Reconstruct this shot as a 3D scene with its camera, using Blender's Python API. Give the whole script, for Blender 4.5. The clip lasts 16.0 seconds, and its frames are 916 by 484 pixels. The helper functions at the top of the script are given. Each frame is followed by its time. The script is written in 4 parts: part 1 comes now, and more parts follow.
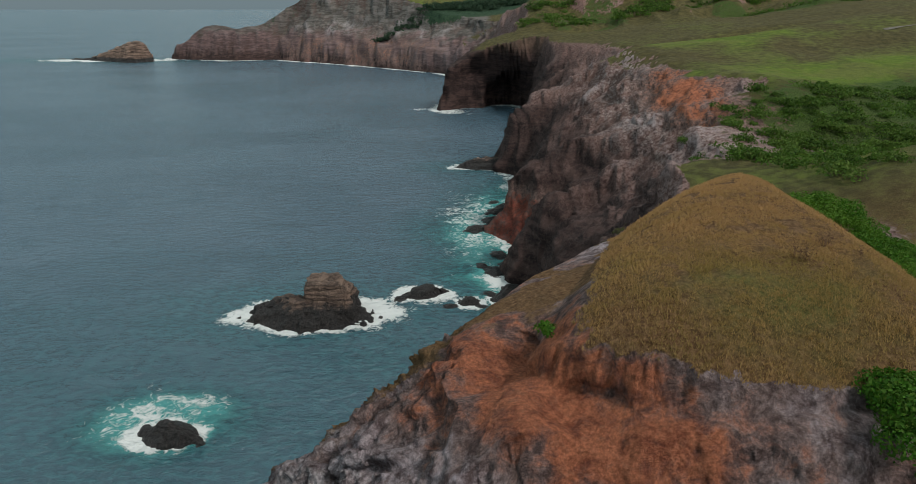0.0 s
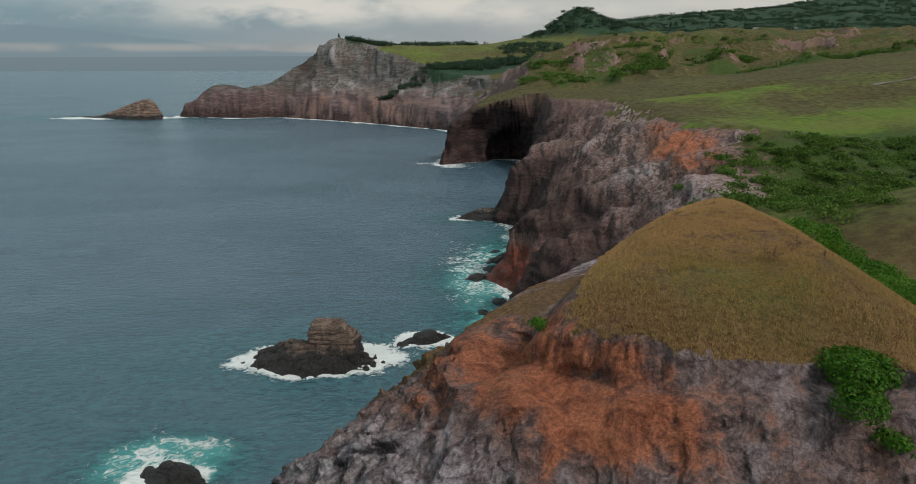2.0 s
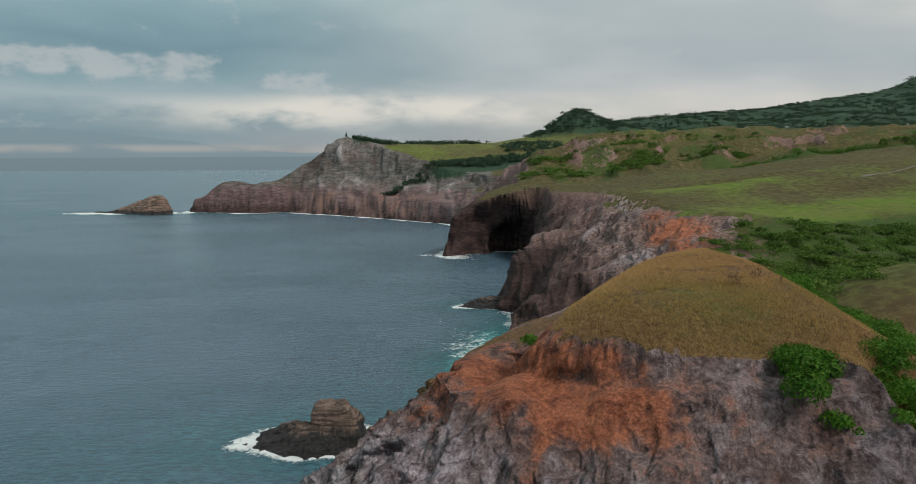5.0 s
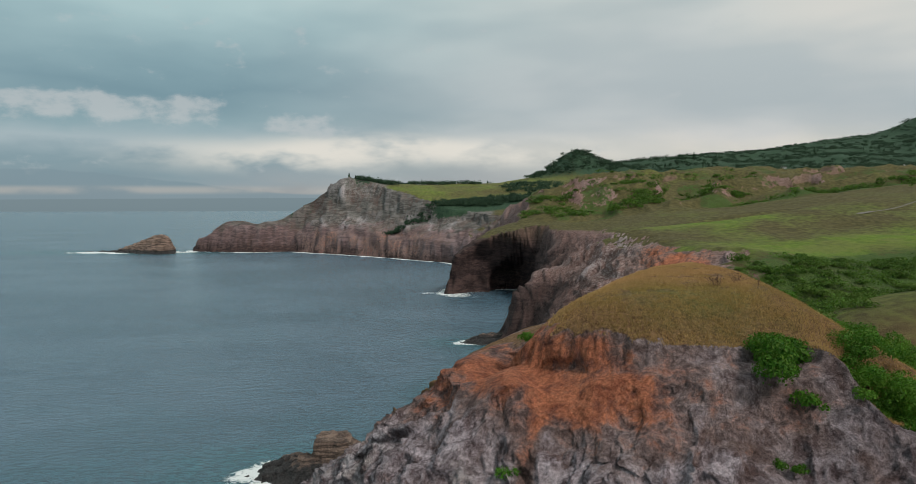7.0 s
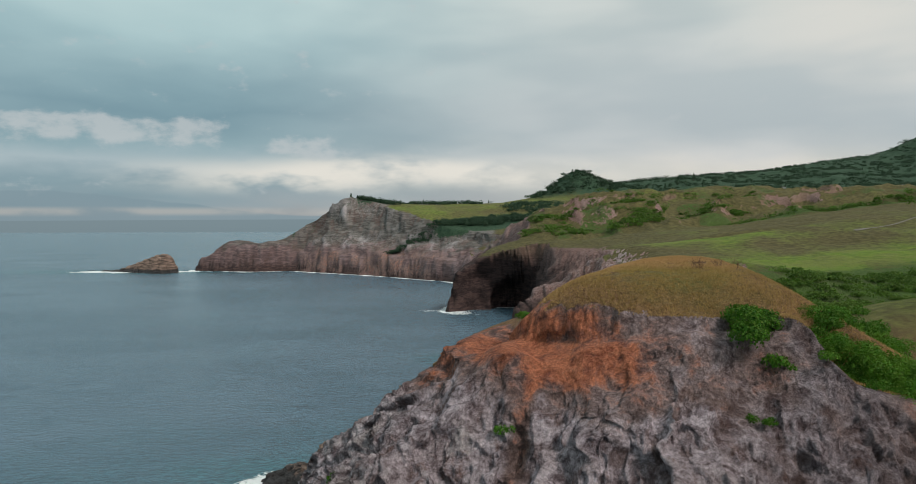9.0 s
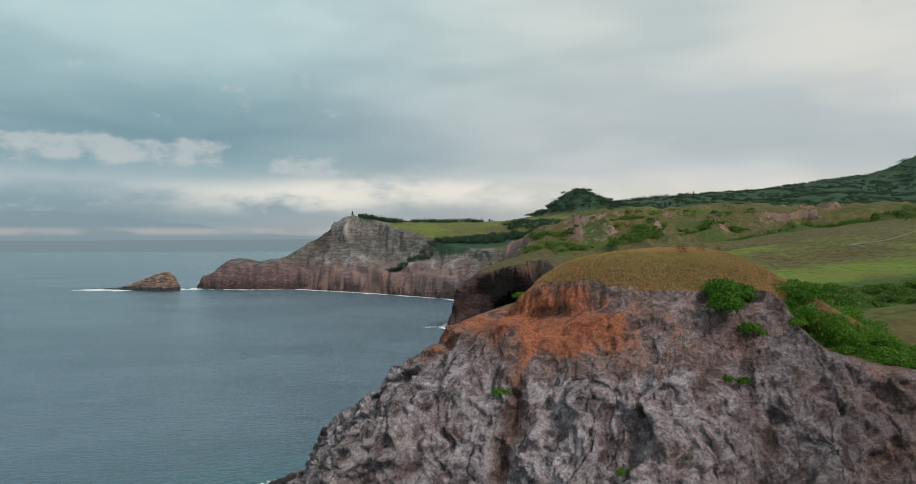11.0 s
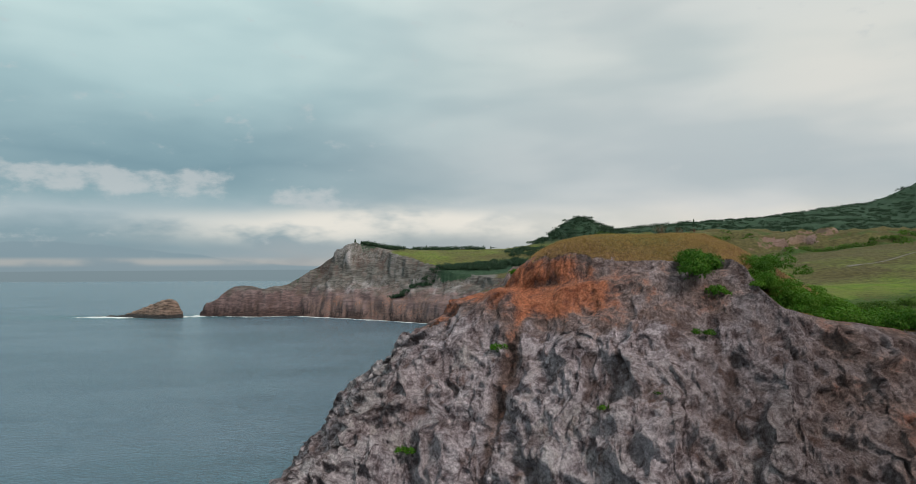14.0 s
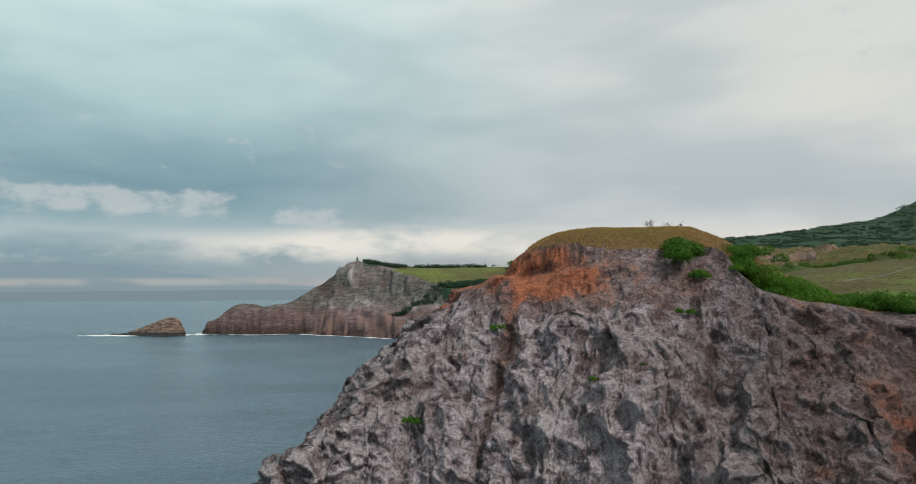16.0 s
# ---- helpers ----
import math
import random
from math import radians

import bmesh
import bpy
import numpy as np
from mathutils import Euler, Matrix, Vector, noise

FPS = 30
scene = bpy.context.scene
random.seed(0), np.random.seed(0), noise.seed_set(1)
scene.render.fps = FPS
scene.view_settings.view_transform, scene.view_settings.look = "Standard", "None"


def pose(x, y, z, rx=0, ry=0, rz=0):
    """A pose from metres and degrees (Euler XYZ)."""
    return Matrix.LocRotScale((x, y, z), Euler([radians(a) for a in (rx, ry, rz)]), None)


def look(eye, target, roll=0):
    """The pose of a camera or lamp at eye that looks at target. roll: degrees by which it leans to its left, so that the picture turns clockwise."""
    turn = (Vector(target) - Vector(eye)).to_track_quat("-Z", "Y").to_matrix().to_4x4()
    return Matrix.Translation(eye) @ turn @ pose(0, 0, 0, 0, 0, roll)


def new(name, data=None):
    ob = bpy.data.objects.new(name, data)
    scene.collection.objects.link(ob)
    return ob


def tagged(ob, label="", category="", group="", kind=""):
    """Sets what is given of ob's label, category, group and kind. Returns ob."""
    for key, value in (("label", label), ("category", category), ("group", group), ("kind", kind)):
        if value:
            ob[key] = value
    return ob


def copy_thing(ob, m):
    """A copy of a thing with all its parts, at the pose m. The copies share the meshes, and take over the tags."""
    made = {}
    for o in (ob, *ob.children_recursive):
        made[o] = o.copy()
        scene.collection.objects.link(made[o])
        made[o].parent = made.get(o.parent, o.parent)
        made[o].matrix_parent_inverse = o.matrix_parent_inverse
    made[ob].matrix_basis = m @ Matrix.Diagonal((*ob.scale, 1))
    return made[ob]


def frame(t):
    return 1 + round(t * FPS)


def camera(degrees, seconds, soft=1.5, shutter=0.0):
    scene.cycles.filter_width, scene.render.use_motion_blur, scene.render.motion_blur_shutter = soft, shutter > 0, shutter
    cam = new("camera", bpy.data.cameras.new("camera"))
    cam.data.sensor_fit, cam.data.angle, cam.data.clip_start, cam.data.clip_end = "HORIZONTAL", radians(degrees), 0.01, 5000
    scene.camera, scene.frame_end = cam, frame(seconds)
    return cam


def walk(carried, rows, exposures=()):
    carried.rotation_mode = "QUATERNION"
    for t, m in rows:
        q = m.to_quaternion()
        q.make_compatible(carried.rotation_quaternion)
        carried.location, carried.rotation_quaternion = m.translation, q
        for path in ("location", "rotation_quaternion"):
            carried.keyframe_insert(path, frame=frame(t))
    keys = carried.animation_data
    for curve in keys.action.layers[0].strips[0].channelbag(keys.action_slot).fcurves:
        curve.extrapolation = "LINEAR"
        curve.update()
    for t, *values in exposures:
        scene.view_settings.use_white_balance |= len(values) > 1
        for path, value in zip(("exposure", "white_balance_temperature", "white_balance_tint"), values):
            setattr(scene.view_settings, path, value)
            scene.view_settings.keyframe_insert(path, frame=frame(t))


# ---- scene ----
cam = camera(67.0, 16.0, soft=0.7)
METRES, EYE, TILT, LEAN, TURN = 60.0, 132.0, -20.0, 0.0, 0.0
ROWS = [
    (0.0, 0.0, 0.0, 0.0, 0.0, 0.0, -0.0),
    (0.5, 0.0003, -0.0215, -0.0175, 0.03, 0.53, 0.01),
    (1.0, 0.0021, -0.0453, -0.0381, 0.09, 1.64, 0.04),
    (1.5, 0.0029, -0.0671, -0.0566, 0.14, 3.02, 0.04),
    (2.0, 0.0035, -0.0916, -0.0786, 0.19, 4.63, 0.05),
    (2.5, 0.0044, -0.1117, -0.0975, 0.24, 6.01, 0.06),
    (3.0, 0.0056, -0.1359, -0.1201, 0.28, 7.43, 0.06),
    (3.5, 0.0067, -0.1549, -0.14, 0.33, 8.62, 0.05),
    (4.0, 0.0073, -0.178, -0.1636, 0.37, 10.04, 0.06),
    (4.5, 0.0081, -0.1965, -0.1836, 0.4, 11.23, 0.05),
    (5.0, 0.0085, -0.2199, -0.2072, 0.46, 12.6, 0.04),
    (7.5, 0.0079, -0.3225, -0.3155, 0.58, 16.5, -0.04),
    (8.0, 0.008, -0.3436, -0.3395, 0.6, 16.95, -0.05),
    (8.5, 0.0078, -0.3609, -0.3601, 0.63, 17.32, -0.05),
    (9.0, 0.0077, -0.3818, -0.3868, 0.66, 17.77, -0.05),
    (11.5, 0.0088, -0.4787, -0.5132, 0.77, 19.85, -0.04),
    (12.0, 0.009, -0.5007, -0.5416, 0.8, 20.3, -0.04),
    (12.5, 0.0092, -0.5191, -0.5655, 0.83, 20.67, -0.04),
    (13.0, 0.0094, -0.5403, -0.5937, 0.85, 21.1, -0.04),
    (13.5, 0.0094, -0.5585, -0.6173, 0.87, 21.46, -0.03),
    (14.0, 0.0093, -0.5796, -0.6455, 0.91, 21.9, -0.01),
    (14.5, 0.0094, -0.5973, -0.6689, 0.95, 22.25, -0.01),
    (15.0, 0.0095, -0.6191, -0.6966, 0.99, 22.7, 0.02),
    (15.5, 0.0097, -0.6372, -0.7203, 1.01, 23.07, 0.01),
    (16.0, 0.01, -0.6591, -0.7481, 1.06, 23.53, -0.0),
]
walk(cam, [(t, pose(0, 0, EYE, TILT, LEAN, TURN) @ pose(METRES * x, METRES * y, METRES * z, 90 + pitch, roll, yaw)) for t, x, y, z, yaw, pitch, roll in ROWS],
     [(0.0, -0.26), (4.0, -0.19), (7.5, -0.05), (11.5, 0.02), (16.0, 0.04)])

# ---- light: a bright overcast sky over the sea, with a weak wide sun ----
SUN_AZ, SUN_EL = 130.0, 47.0        # degrees clockwise from +y, degrees up
sun = new("sun", bpy.data.lights.new("sun", "SUN"))
sun.data.energy, sun.data.angle, sun.data.color = 2.4, radians(8), (1.0, 0.95, 0.88)
sun.matrix_world = look((1000 * math.sin(radians(SUN_AZ)), 1000 * math.cos(radians(SUN_AZ)), 1000 * math.tan(radians(SUN_EL))), (0, 0, 0))


class Nodes:
    """Short hand for node trees."""

    def __init__(self, tree):
        self.t = tree

    def add(self, kind, inputs=None, **props):
        n = self.t.nodes.new(kind)
        for k, v in props.items():
            setattr(n, k, v)
        for k, v in (inputs or {}).items():
            self.put(n.inputs[k], v)
        return n

    def put(self, socket, v):
        if isinstance(v, bpy.types.NodeSocket):
            self.t.links.new(v, socket)
        elif isinstance(v, (tuple, list)) and len(v) == 3 and socket.type == "RGBA":
            socket.default_value = (*v, 1)
        else:
            socket.default_value = v

    def math(self, op, a, b=0.0, c=0.0, clamp=False):
        n = self.add("ShaderNodeMath", {0: a, 1: b, 2: c}, operation=op)
        n.use_clamp = clamp
        return n.outputs[0]

    def step(self, v, a, b, lo=0.0, hi=1.0):
        """A smooth step of v from a to b."""
        n = self.add("ShaderNodeMapRange", {"Value": v, "From Min": a, "From Max": b, "To Min": lo, "To Max": hi}, interpolation_type="SMOOTHSTEP")
        return n.outputs[0]

    def noise(self, vec, scale, detail=4.0, rough=0.55, dist=0.0):
        n = self.add("ShaderNodeTexNoise", {"Vector": vec, "Scale": scale, "Detail": detail, "Roughness": rough, "Distortion": dist})
        return n.outputs[0]

    def mix(self, fac, a, b, blend="MIX"):
        n = self.add("ShaderNodeMix", data_type="RGBA", blend_type=blend)
        self.put(n.inputs[0], fac)
        self.put(n.inputs[6], a)
        self.put(n.inputs[7], b)
        return n.outputs[2]

    def ramp(self, v, *stops):
        n = self.add("ShaderNodeValToRGB", {0: v})
        r = n.color_ramp
        r.elements.remove(r.elements[1])
        r.elements[0].position, r.elements[0].color = stops[0][0], (*stops[0][1], 1)
        for p, c in stops[1:]:
            r.elements.new(p).color = (*c, 1)
        return n.outputs[0]

    def scaled(self, vec, sx, sy, sz):
        return self.add("ShaderNodeMapping", {"Vector": vec, "Scale": (sx, sy, sz)}).outputs[0]


def make_world():
    w = bpy.data.worlds.new("overcast_sky")
    scene.world = w
    w.use_nodes = True
    w.node_tree.nodes.clear()
    n = Nodes(w.node_tree)
    d = n.add("ShaderNodeTexCoord").outputs["Generated"]
    xyz = n.add("ShaderNodeSeparateXYZ", {0: d})
    x, y, z = xyz.outputs
    el = n.math("MULTIPLY", n.math("ARCSINE", z), 57.2958)
    az = n.math("MULTIPLY", n.math("ARCTAN2", x, y), 57.2958)
    flat = n.add("ShaderNodeCombineXYZ", {0: n.math("MULTIPLY", az, 0.05), 1: n.math("MULTIPLY", el, 0.17), 2: 0.0}).outputs[0]
    fine = n.add("ShaderNodeCombineXYZ", {0: n.math("MULTIPLY", az, 0.16), 1: n.math("MULTIPLY", el, 0.42), 2: 3.0}).outputs[0]
    big = n.noise(flat, 1.0, 3.0, 0.45, 0.15)
    small = n.noise(fine, 1.0, 4.0, 0.5)
    # height bands of the cloud sheet: pale haze at the sea, a bright strip, a dull blue-grey belt, pale cloud above
    t = n.math("DIVIDE", n.math("ADD", el, n.math("MULTIPLY", n.math("SUBTRACT", small, 0.5), 3.0)), 40.0, clamp=True)
    left = n.ramp(t, (0.0, (0.30, 0.33, 0.35)), (0.018, (0.26, 0.33, 0.37)), (0.06, (0.21, 0.31, 0.36)), (0.10, (0.35, 0.44, 0.48)), (0.14, (0.25, 0.37, 0.415)), (0.20, (0.22, 0.34, 0.39)), (0.34, (0.39, 0.54, 0.565)), (0.55, (0.55, 0.70, 0.70)), (1.0, (0.53, 0.64, 0.65)))
    right = n.ramp(t, (0.0, (0.55, 0.53, 0.50)), (0.03, (0.52, 0.51, 0.50)), (0.075, (0.67, 0.65, 0.60)), (0.12, (0.56, 0.58, 0.58)), (0.16, (0.50, 0.54, 0.555)), (0.26, (0.54, 0.58, 0.585)), (0.40, (0.56, 0.61, 0.60)), (0.60, (0.62, 0.65, 0.64)), (1.0, (0.55, 0.60, 0.61)))
    col = n.mix(n.step(az, -22.0, 16.0), left, right)
    # broad light and dark of the sheet
    col = n.mix(n.step(big, 0.38, 0.62), n.mix(1.0, col, (0.91, 0.95, 0.965), "MULTIPLY"), n.mix(1.0, col, (1.14, 1.12, 1.10), "MULTIPLY"))
    # a bright rift low in the cloud
    rift = n.math("MULTIPLY", n.step(n.math("ABSOLUTE", n.math("SUBTRACT", az, -6.0)), 26.0, 6.0), n.step(n.math("ABSOLUTE", n.math("SUBTRACT", n.math("ADD", el, n.math("MULTIPLY", n.math("SUBTRACT", big, 0.5), 3.0)), 3.4)), 1.9, 0.3))
    col = n.mix(n.math("MULTIPLY", n.math("MULTIPLY", rift, n.step(small, 0.34, 0.60)), 0.9), col, (0.84, 0.80, 0.72))
    # a warm thin place in the sheet, high over the land
    thin = n.math("MULTIPLY", n.step(n.math("ABSOLUTE", n.math("SUBTRACT", az, 31.0)), 15.0, 2.0), n.step(n.math("ABSOLUTE", n.math("SUBTRACT", el, 13.5)), 8.0, 1.0))
    col = n.mix(n.math("MULTIPLY", n.math("MULTIPLY", thin, n.step(big, 0.30, 0.62)), 0.6), col, (0.78, 0.75, 0.68))
    # thin veil and small cumulus over the far sea
    puff = n.math("MULTIPLY", n.step(n.math("ABSOLUTE", n.math("SUBTRACT", az, -27.0)), 10.5, 6.0), n.step(n.math("ABSOLUTE", n.math("SUBTRACT", el, 6.4)), 1.5, 0.5))
    edge = n.noise(n.add("ShaderNodeCombineXYZ", {0: n.math("MULTIPLY", az, 0.42), 1: n.math("MULTIPLY", el, 0.75), 2: 8.2}).outputs[0], 1.0, 6.0, 0.56)
    puff = n.step(n.math("ADD", puff, n.math("MULTIPLY", n.math("SUBTRACT", edge, 0.5), 3.4)), 0.30, 1.25)
    puff2 = n.math("MULTIPLY", n.step(n.math("ABSOLUTE", n.math("SUBTRACT", az, -12.6)), 4.0, 1.2), n.step(n.math("ABSOLUTE", n.math("SUBTRACT", el, 5.4)), 1.3, 0.3))
    puff2 = n.step(n.math("ADD", puff2, n.math("MULTIPLY", n.math("SUBTRACT", edge, 0.5), 3.4)), 0.30, 1.25)
    col = n.mix(n.math("MULTIPLY", n.math("MAXIMUM", puff, puff2), 0.75), col, (0.53, 0.57, 0.58))
    # a far island, a low blue shape on the sea's edge
    ridge = n.add("ShaderNodeTexNoise", {"W": n.math("MULTIPLY", az, 0.11), "Scale": 1.0, "Detail": 4.0}, noise_dimensions="1D").outputs[0]
    top = n.math("MULTIPLY", n.step(n.math("ABSOLUTE", n.math("SUBTRACT", az, -34.0)), 22.0, 4.0), n.math("ADD", n.math("MULTIPLY", ridge, 1.5), 0.9))
    isle = n.step(n.math("SUBTRACT", top, el), -0.05, 0.12)
    col = n.mix(n.math("MULTIPLY", isle, 0.75), col, (0.215, 0.305, 0.355))
    glow = n.math("MULTIPLY", n.step(n.math("ABSOLUTE", n.math("SUBTRACT", el, 0.35)), 0.45, 0.05), n.step(small, 0.35, 0.6))
    col = n.mix(n.math("MULTIPLY", glow, 0.5), col, (0.56, 0.52, 0.47))
    # below the horizon's dip lies more sea
    sea = n.mix(n.step(el, -0.3, -6.0), (0.200, 0.268, 0.300), (0.10, 0.15, 0.17))
    col = n.mix(n.step(el, -0.29, -0.33), col, sea)
    sky = n.add("ShaderNodeTexSky", sky_type="NISHITA", sun_disc=False, sun_elevation=radians(SUN_EL), sun_rotation=radians(SUN_AZ))
    b1 = n.add("ShaderNodeBackground", {"Color": sky.outputs[0], "Strength": 0.05})
    b2 = n.add("ShaderNodeBackground", {"Color": col, "Strength": 1.0})
    mixed = n.add("ShaderNodeMixShader", {0: 0.94, 1: b1.outputs[0], 2: b2.outputs[0]})
    n.add("ShaderNodeOutputWorld", {"Surface": mixed.outputs[0]})


make_world()


# ---- fields of numbers: noise, steps, distances ----
def lattice(ix, iy, iz, seed):
    h = ix.astype(np.uint32) * np.uint32(374761393) + iy.astype(np.uint32) * np.uint32(668265263) + iz.astype(np.uint32) * np.uint32(2147483647) + np.uint32((seed * 974711) & 0xFFFFFFFF)
    h = (h ^ (h >> np.uint32(13))) * np.uint32(1274126177)
    h = (h ^ (h >> np.uint32(16))) * np.uint32(2246822519)
    return ((h ^ (h >> np.uint32(15))) & np.uint32(0xFFFF)).astype(np.float32) * np.float32(2 / 65535) - np.float32(1)


def vnoise(x, y, z=None, seed=0):
    """Smooth noise from -1 to 1, one unit to a cell."""
    flat = z is None
    fx, fy = np.floor(x), np.floor(y)
    ix, iy = fx.astype(np.int64), fy.astype(np.int64)
    u, v = (x - fx).astype(np.float32), (y - fy).astype(np.float32)
    u, v = u * u * u * (u * (u * 6 - 15) + 10), v * v * v * (v * (v * 6 - 15) + 10)
    if flat:
        iz = np.zeros_like(ix)
        layers = ((iz, None),)
    else:
        fz = np.floor(z)
        iz = fz.astype(np.int64)
        w = (z - fz).astype(np.float32)
        w = w * w * w * (w * (w * 6 - 15) + 10)
        layers = ((iz, 1 - w), (iz + 1, w))
    out = 0
    for jz, k in layers:
        a, b = lattice(ix, iy, jz, seed), lattice(ix + 1, iy, jz, seed)
        c, d = lattice(ix, iy + 1, jz, seed), lattice(ix + 1, iy + 1, jz, seed)
        p = a + (b - a) * u
        q = c + (d - c) * u
        r = p + (q - p) * v
        out = out + (r if k is None else r * k)
    return out


def fbm(x, y, z=None, octaves=4, seed=0, gain=0.5, ridged=False):
    out, amp, total = 0, 1.0, 0.0
    for i in range(octaves):
        v = vnoise(x, y, z, seed + 17 * i)
        out = out + amp * ((1 - 2 * np.abs(v)) if ridged else v)
        total += amp
        amp *= gain
        x, y = x * 2.03 + 5.3, y * 2.03 + 1.7
        z = None if z is None else z * 2.03 + 3.1
    return out / total


def crags(x, y, z, octaves, seed):
    """Sharp crests over rounded hollows, from 0 to about 1; the crests carry the fine breaks."""
    out, amp, total, weight = 0, 1.0, 0.0, 1.0
    for i in range(octaves):
        v = 1 - np.minimum(1, 1.5 * np.abs(vnoise(x, y, z, seed + 23 * i)))
        v = v * v * weight
        out, total = out + amp * v, total + amp
        weight = np.clip(0.35 + 1.2 * v, 0, 1)
        amp *= 0.60
        x, y = x * 2.07 + 3.1 + 0.3 * y, y * 2.07 + 9.2 - 0.3 * x
        z = None if z is None else z * 2.07 + 4.7
    return out / total


def step(v, a, b):
    t = np.clip((v - a) / (b - a), 0, 1)
    return t * t * (3 - 2 * t)


def smin(a, b, k):
    h = np.clip(0.5 + 0.5 * (b - a) / k, 0, 1)
    return b + (a - b) * h - k * h * (1 - h)


def smax(a, b, k):
    return -smin(-a, -b, k)


def bump(x, y, cx, cy, rx, ry, turn=0.0):
    c, s = math.cos(radians(turn)), math.sin(radians(turn))
    u, v = ((x - cx) * c + (y - cy) * s) / rx, (-(x - cx) * s + (y - cy) * c) / ry
    return np.exp(-(u * u + v * v))


# the shore of the mainland, from behind the camera along the bays to the far cape and round inland
SHORE = [(900, -170), (140, -62), (60, -48), (0, -36), (-58, -8), (-62, 40), (-46, 75), (-22, 110), (2, 150), (20, 205), (33, 297), (20, 319), (40, 330), (27, 358), (15, 381), (30, 405), (37, 434), (45, 477), (45, 508),
         (28, 525), (30, 552), (42, 566), (52, 640), (72, 745), (78, 792), (-12, 800), (-26, 815), (-14, 850), (50, 900), (62, 1000), (28, 1100), (-26, 1189), (-131, 1282), (-251, 1367), (-370, 1438)]
SHORE_FAR = [(-445, 1418), (-576, 1448), (-592, 1462), (-560, 1500), (-420, 1560), (-330, 1680), (-250, 1950), (-150, 2600), (0, 4300), (4600, 4300), (4600, -170)]


def shore_distance(x, y):
    """Metres inland from the shore; minus at sea."""
    pts = SHORE + SHORE_FAR
    best = np.full(x.shape, 1e12, np.float32)
    inside = np.zeros(x.shape, bool)
    x, y = x.astype(np.float32), y.astype(np.float32)
    for (ax, ay), (bx, by) in zip(pts, pts[1:] + pts[:1]):
        dx, dy = bx - ax, by - ay
        t = np.clip(((x - ax) * dx + (y - ay) * dy) / (dx * dx + dy * dy), 0, 1)
        best = np.minimum(best, (x - ax - t * dx) ** 2 + (y - ay - t * dy) ** 2)
        if dy:
            inside ^= ((ay > y) != (by > y)) & (x < dx * (y - ay) / dy + ax)
    return np.where(inside, 1, -1) * np.sqrt(best)


# heights of the open land: the pastures, the bush valley, the bare hills, the cape and the mountain
PASTURE = [(150, 345, 90), (160, 415, 87), (140, 500, 93), (185, 600, 93), (190, 660, 92), (200, 700, 97), (290, 500, 96), (300, 560, 106), (460, 690, 124), (600, 560, 122), (260, 430, 90)]
VALLEY = [(100, 245, 75), (165, 300, 66), (150, 215, 80), (230, 235, 84), (280, 330, 78), (115, 140, 70), (85, 45, 84), (20, 50, 62), (60, 5, 60), (140, 40, 88), (300, 80, 100), (420, 250, 100), (60, 150, 76), (400, 380, 98)]
HILLS = [(75, 840, 84), (8, 826, 62), (-16, 818, 42), (190, 860, 98), (320, 850, 108), (185, 1010, 142), (440, 1000, 146), (660, 1000, 150), (90, 1000, 112), (100, 1200, 92), (200, 1250, 125), (1000, 700, 150), (900, 300, 130), (900, -100, 110)]
CAPE = [(-560, 1475, 30), (-510, 1485, 66), (-450, 1492, 52), (-345, 1500, 100), (-258, 1490, 154), (-182, 1490, 143), (-23, 1320, 96), (20, 1420, 122), (-60, 1550, 142), (150, 1600, 146), (-300, 1600, 110), (120, 1330, 108)]
MOUNTAIN = [(295, 1830, 165), (400, 1750, 170), (560, 1500, 165), (800, 2000, 205), (1300, 2300, 255), (1750, 2600, 345), (2600, 2500, 430), (1500, 1500, 205), (2600, 1200, 300), (560, 2150, 212), (3500, 3500, 290), (1400, 3300, 295), (0, 2600, 100), (2600, 0, 200)]


def thin_plate(stations):
    p = np.array(stations, float)
    r2 = ((p[:, None, :2] - p[None, :, :2]) ** 2).sum(2) / 1e4
    k = np.where(r2 > 0, r2 * np.log(r2 + 1e-9), 0) + np.eye(len(p)) * 0.06
    a = np.zeros((len(p) + 3,) * 2)
    a[:-3, :-3], a[:-3, -3], a[:-3, -2:] = k, 1, p[:, :2] / 100
    a[-3:, :-3] = a[:-3, -3:].T
    w = np.linalg.solve(a, np.append(p[:, 2], (0, 0, 0)))

    def at(x, y):
        out = (w[-3] + w[-2] * x / 100 + w[-1] * y / 100).astype(np.float32)
        for (px, py, _), c in zip(stations, w):
            q = (((x - px) ** 2 + (y - py) ** 2) / 1e4).astype(np.float32)
            out = out + np.float32(c) * q * np.log(q + np.float32(1e-9))
        return out
    return at


open_land = thin_plate(PASTURE + VALLEY + HILLS + CAPE + MOUNTAIN)


def turf_edge(x, y):
    """Metres past the edge where the turf of the dome breaks off, over the scarp."""
    edge = 39.4 + 0.036 * np.maximum(0, 20.5 - x) ** 2 - 5 * step(x, 29, 35)
    return edge - y + 0.9 * fbm(x / 2.6, y / 2.6, None, 3, 7) + 0.5 * fbm(x / 0.8, y / 0.8, None, 2, 9)


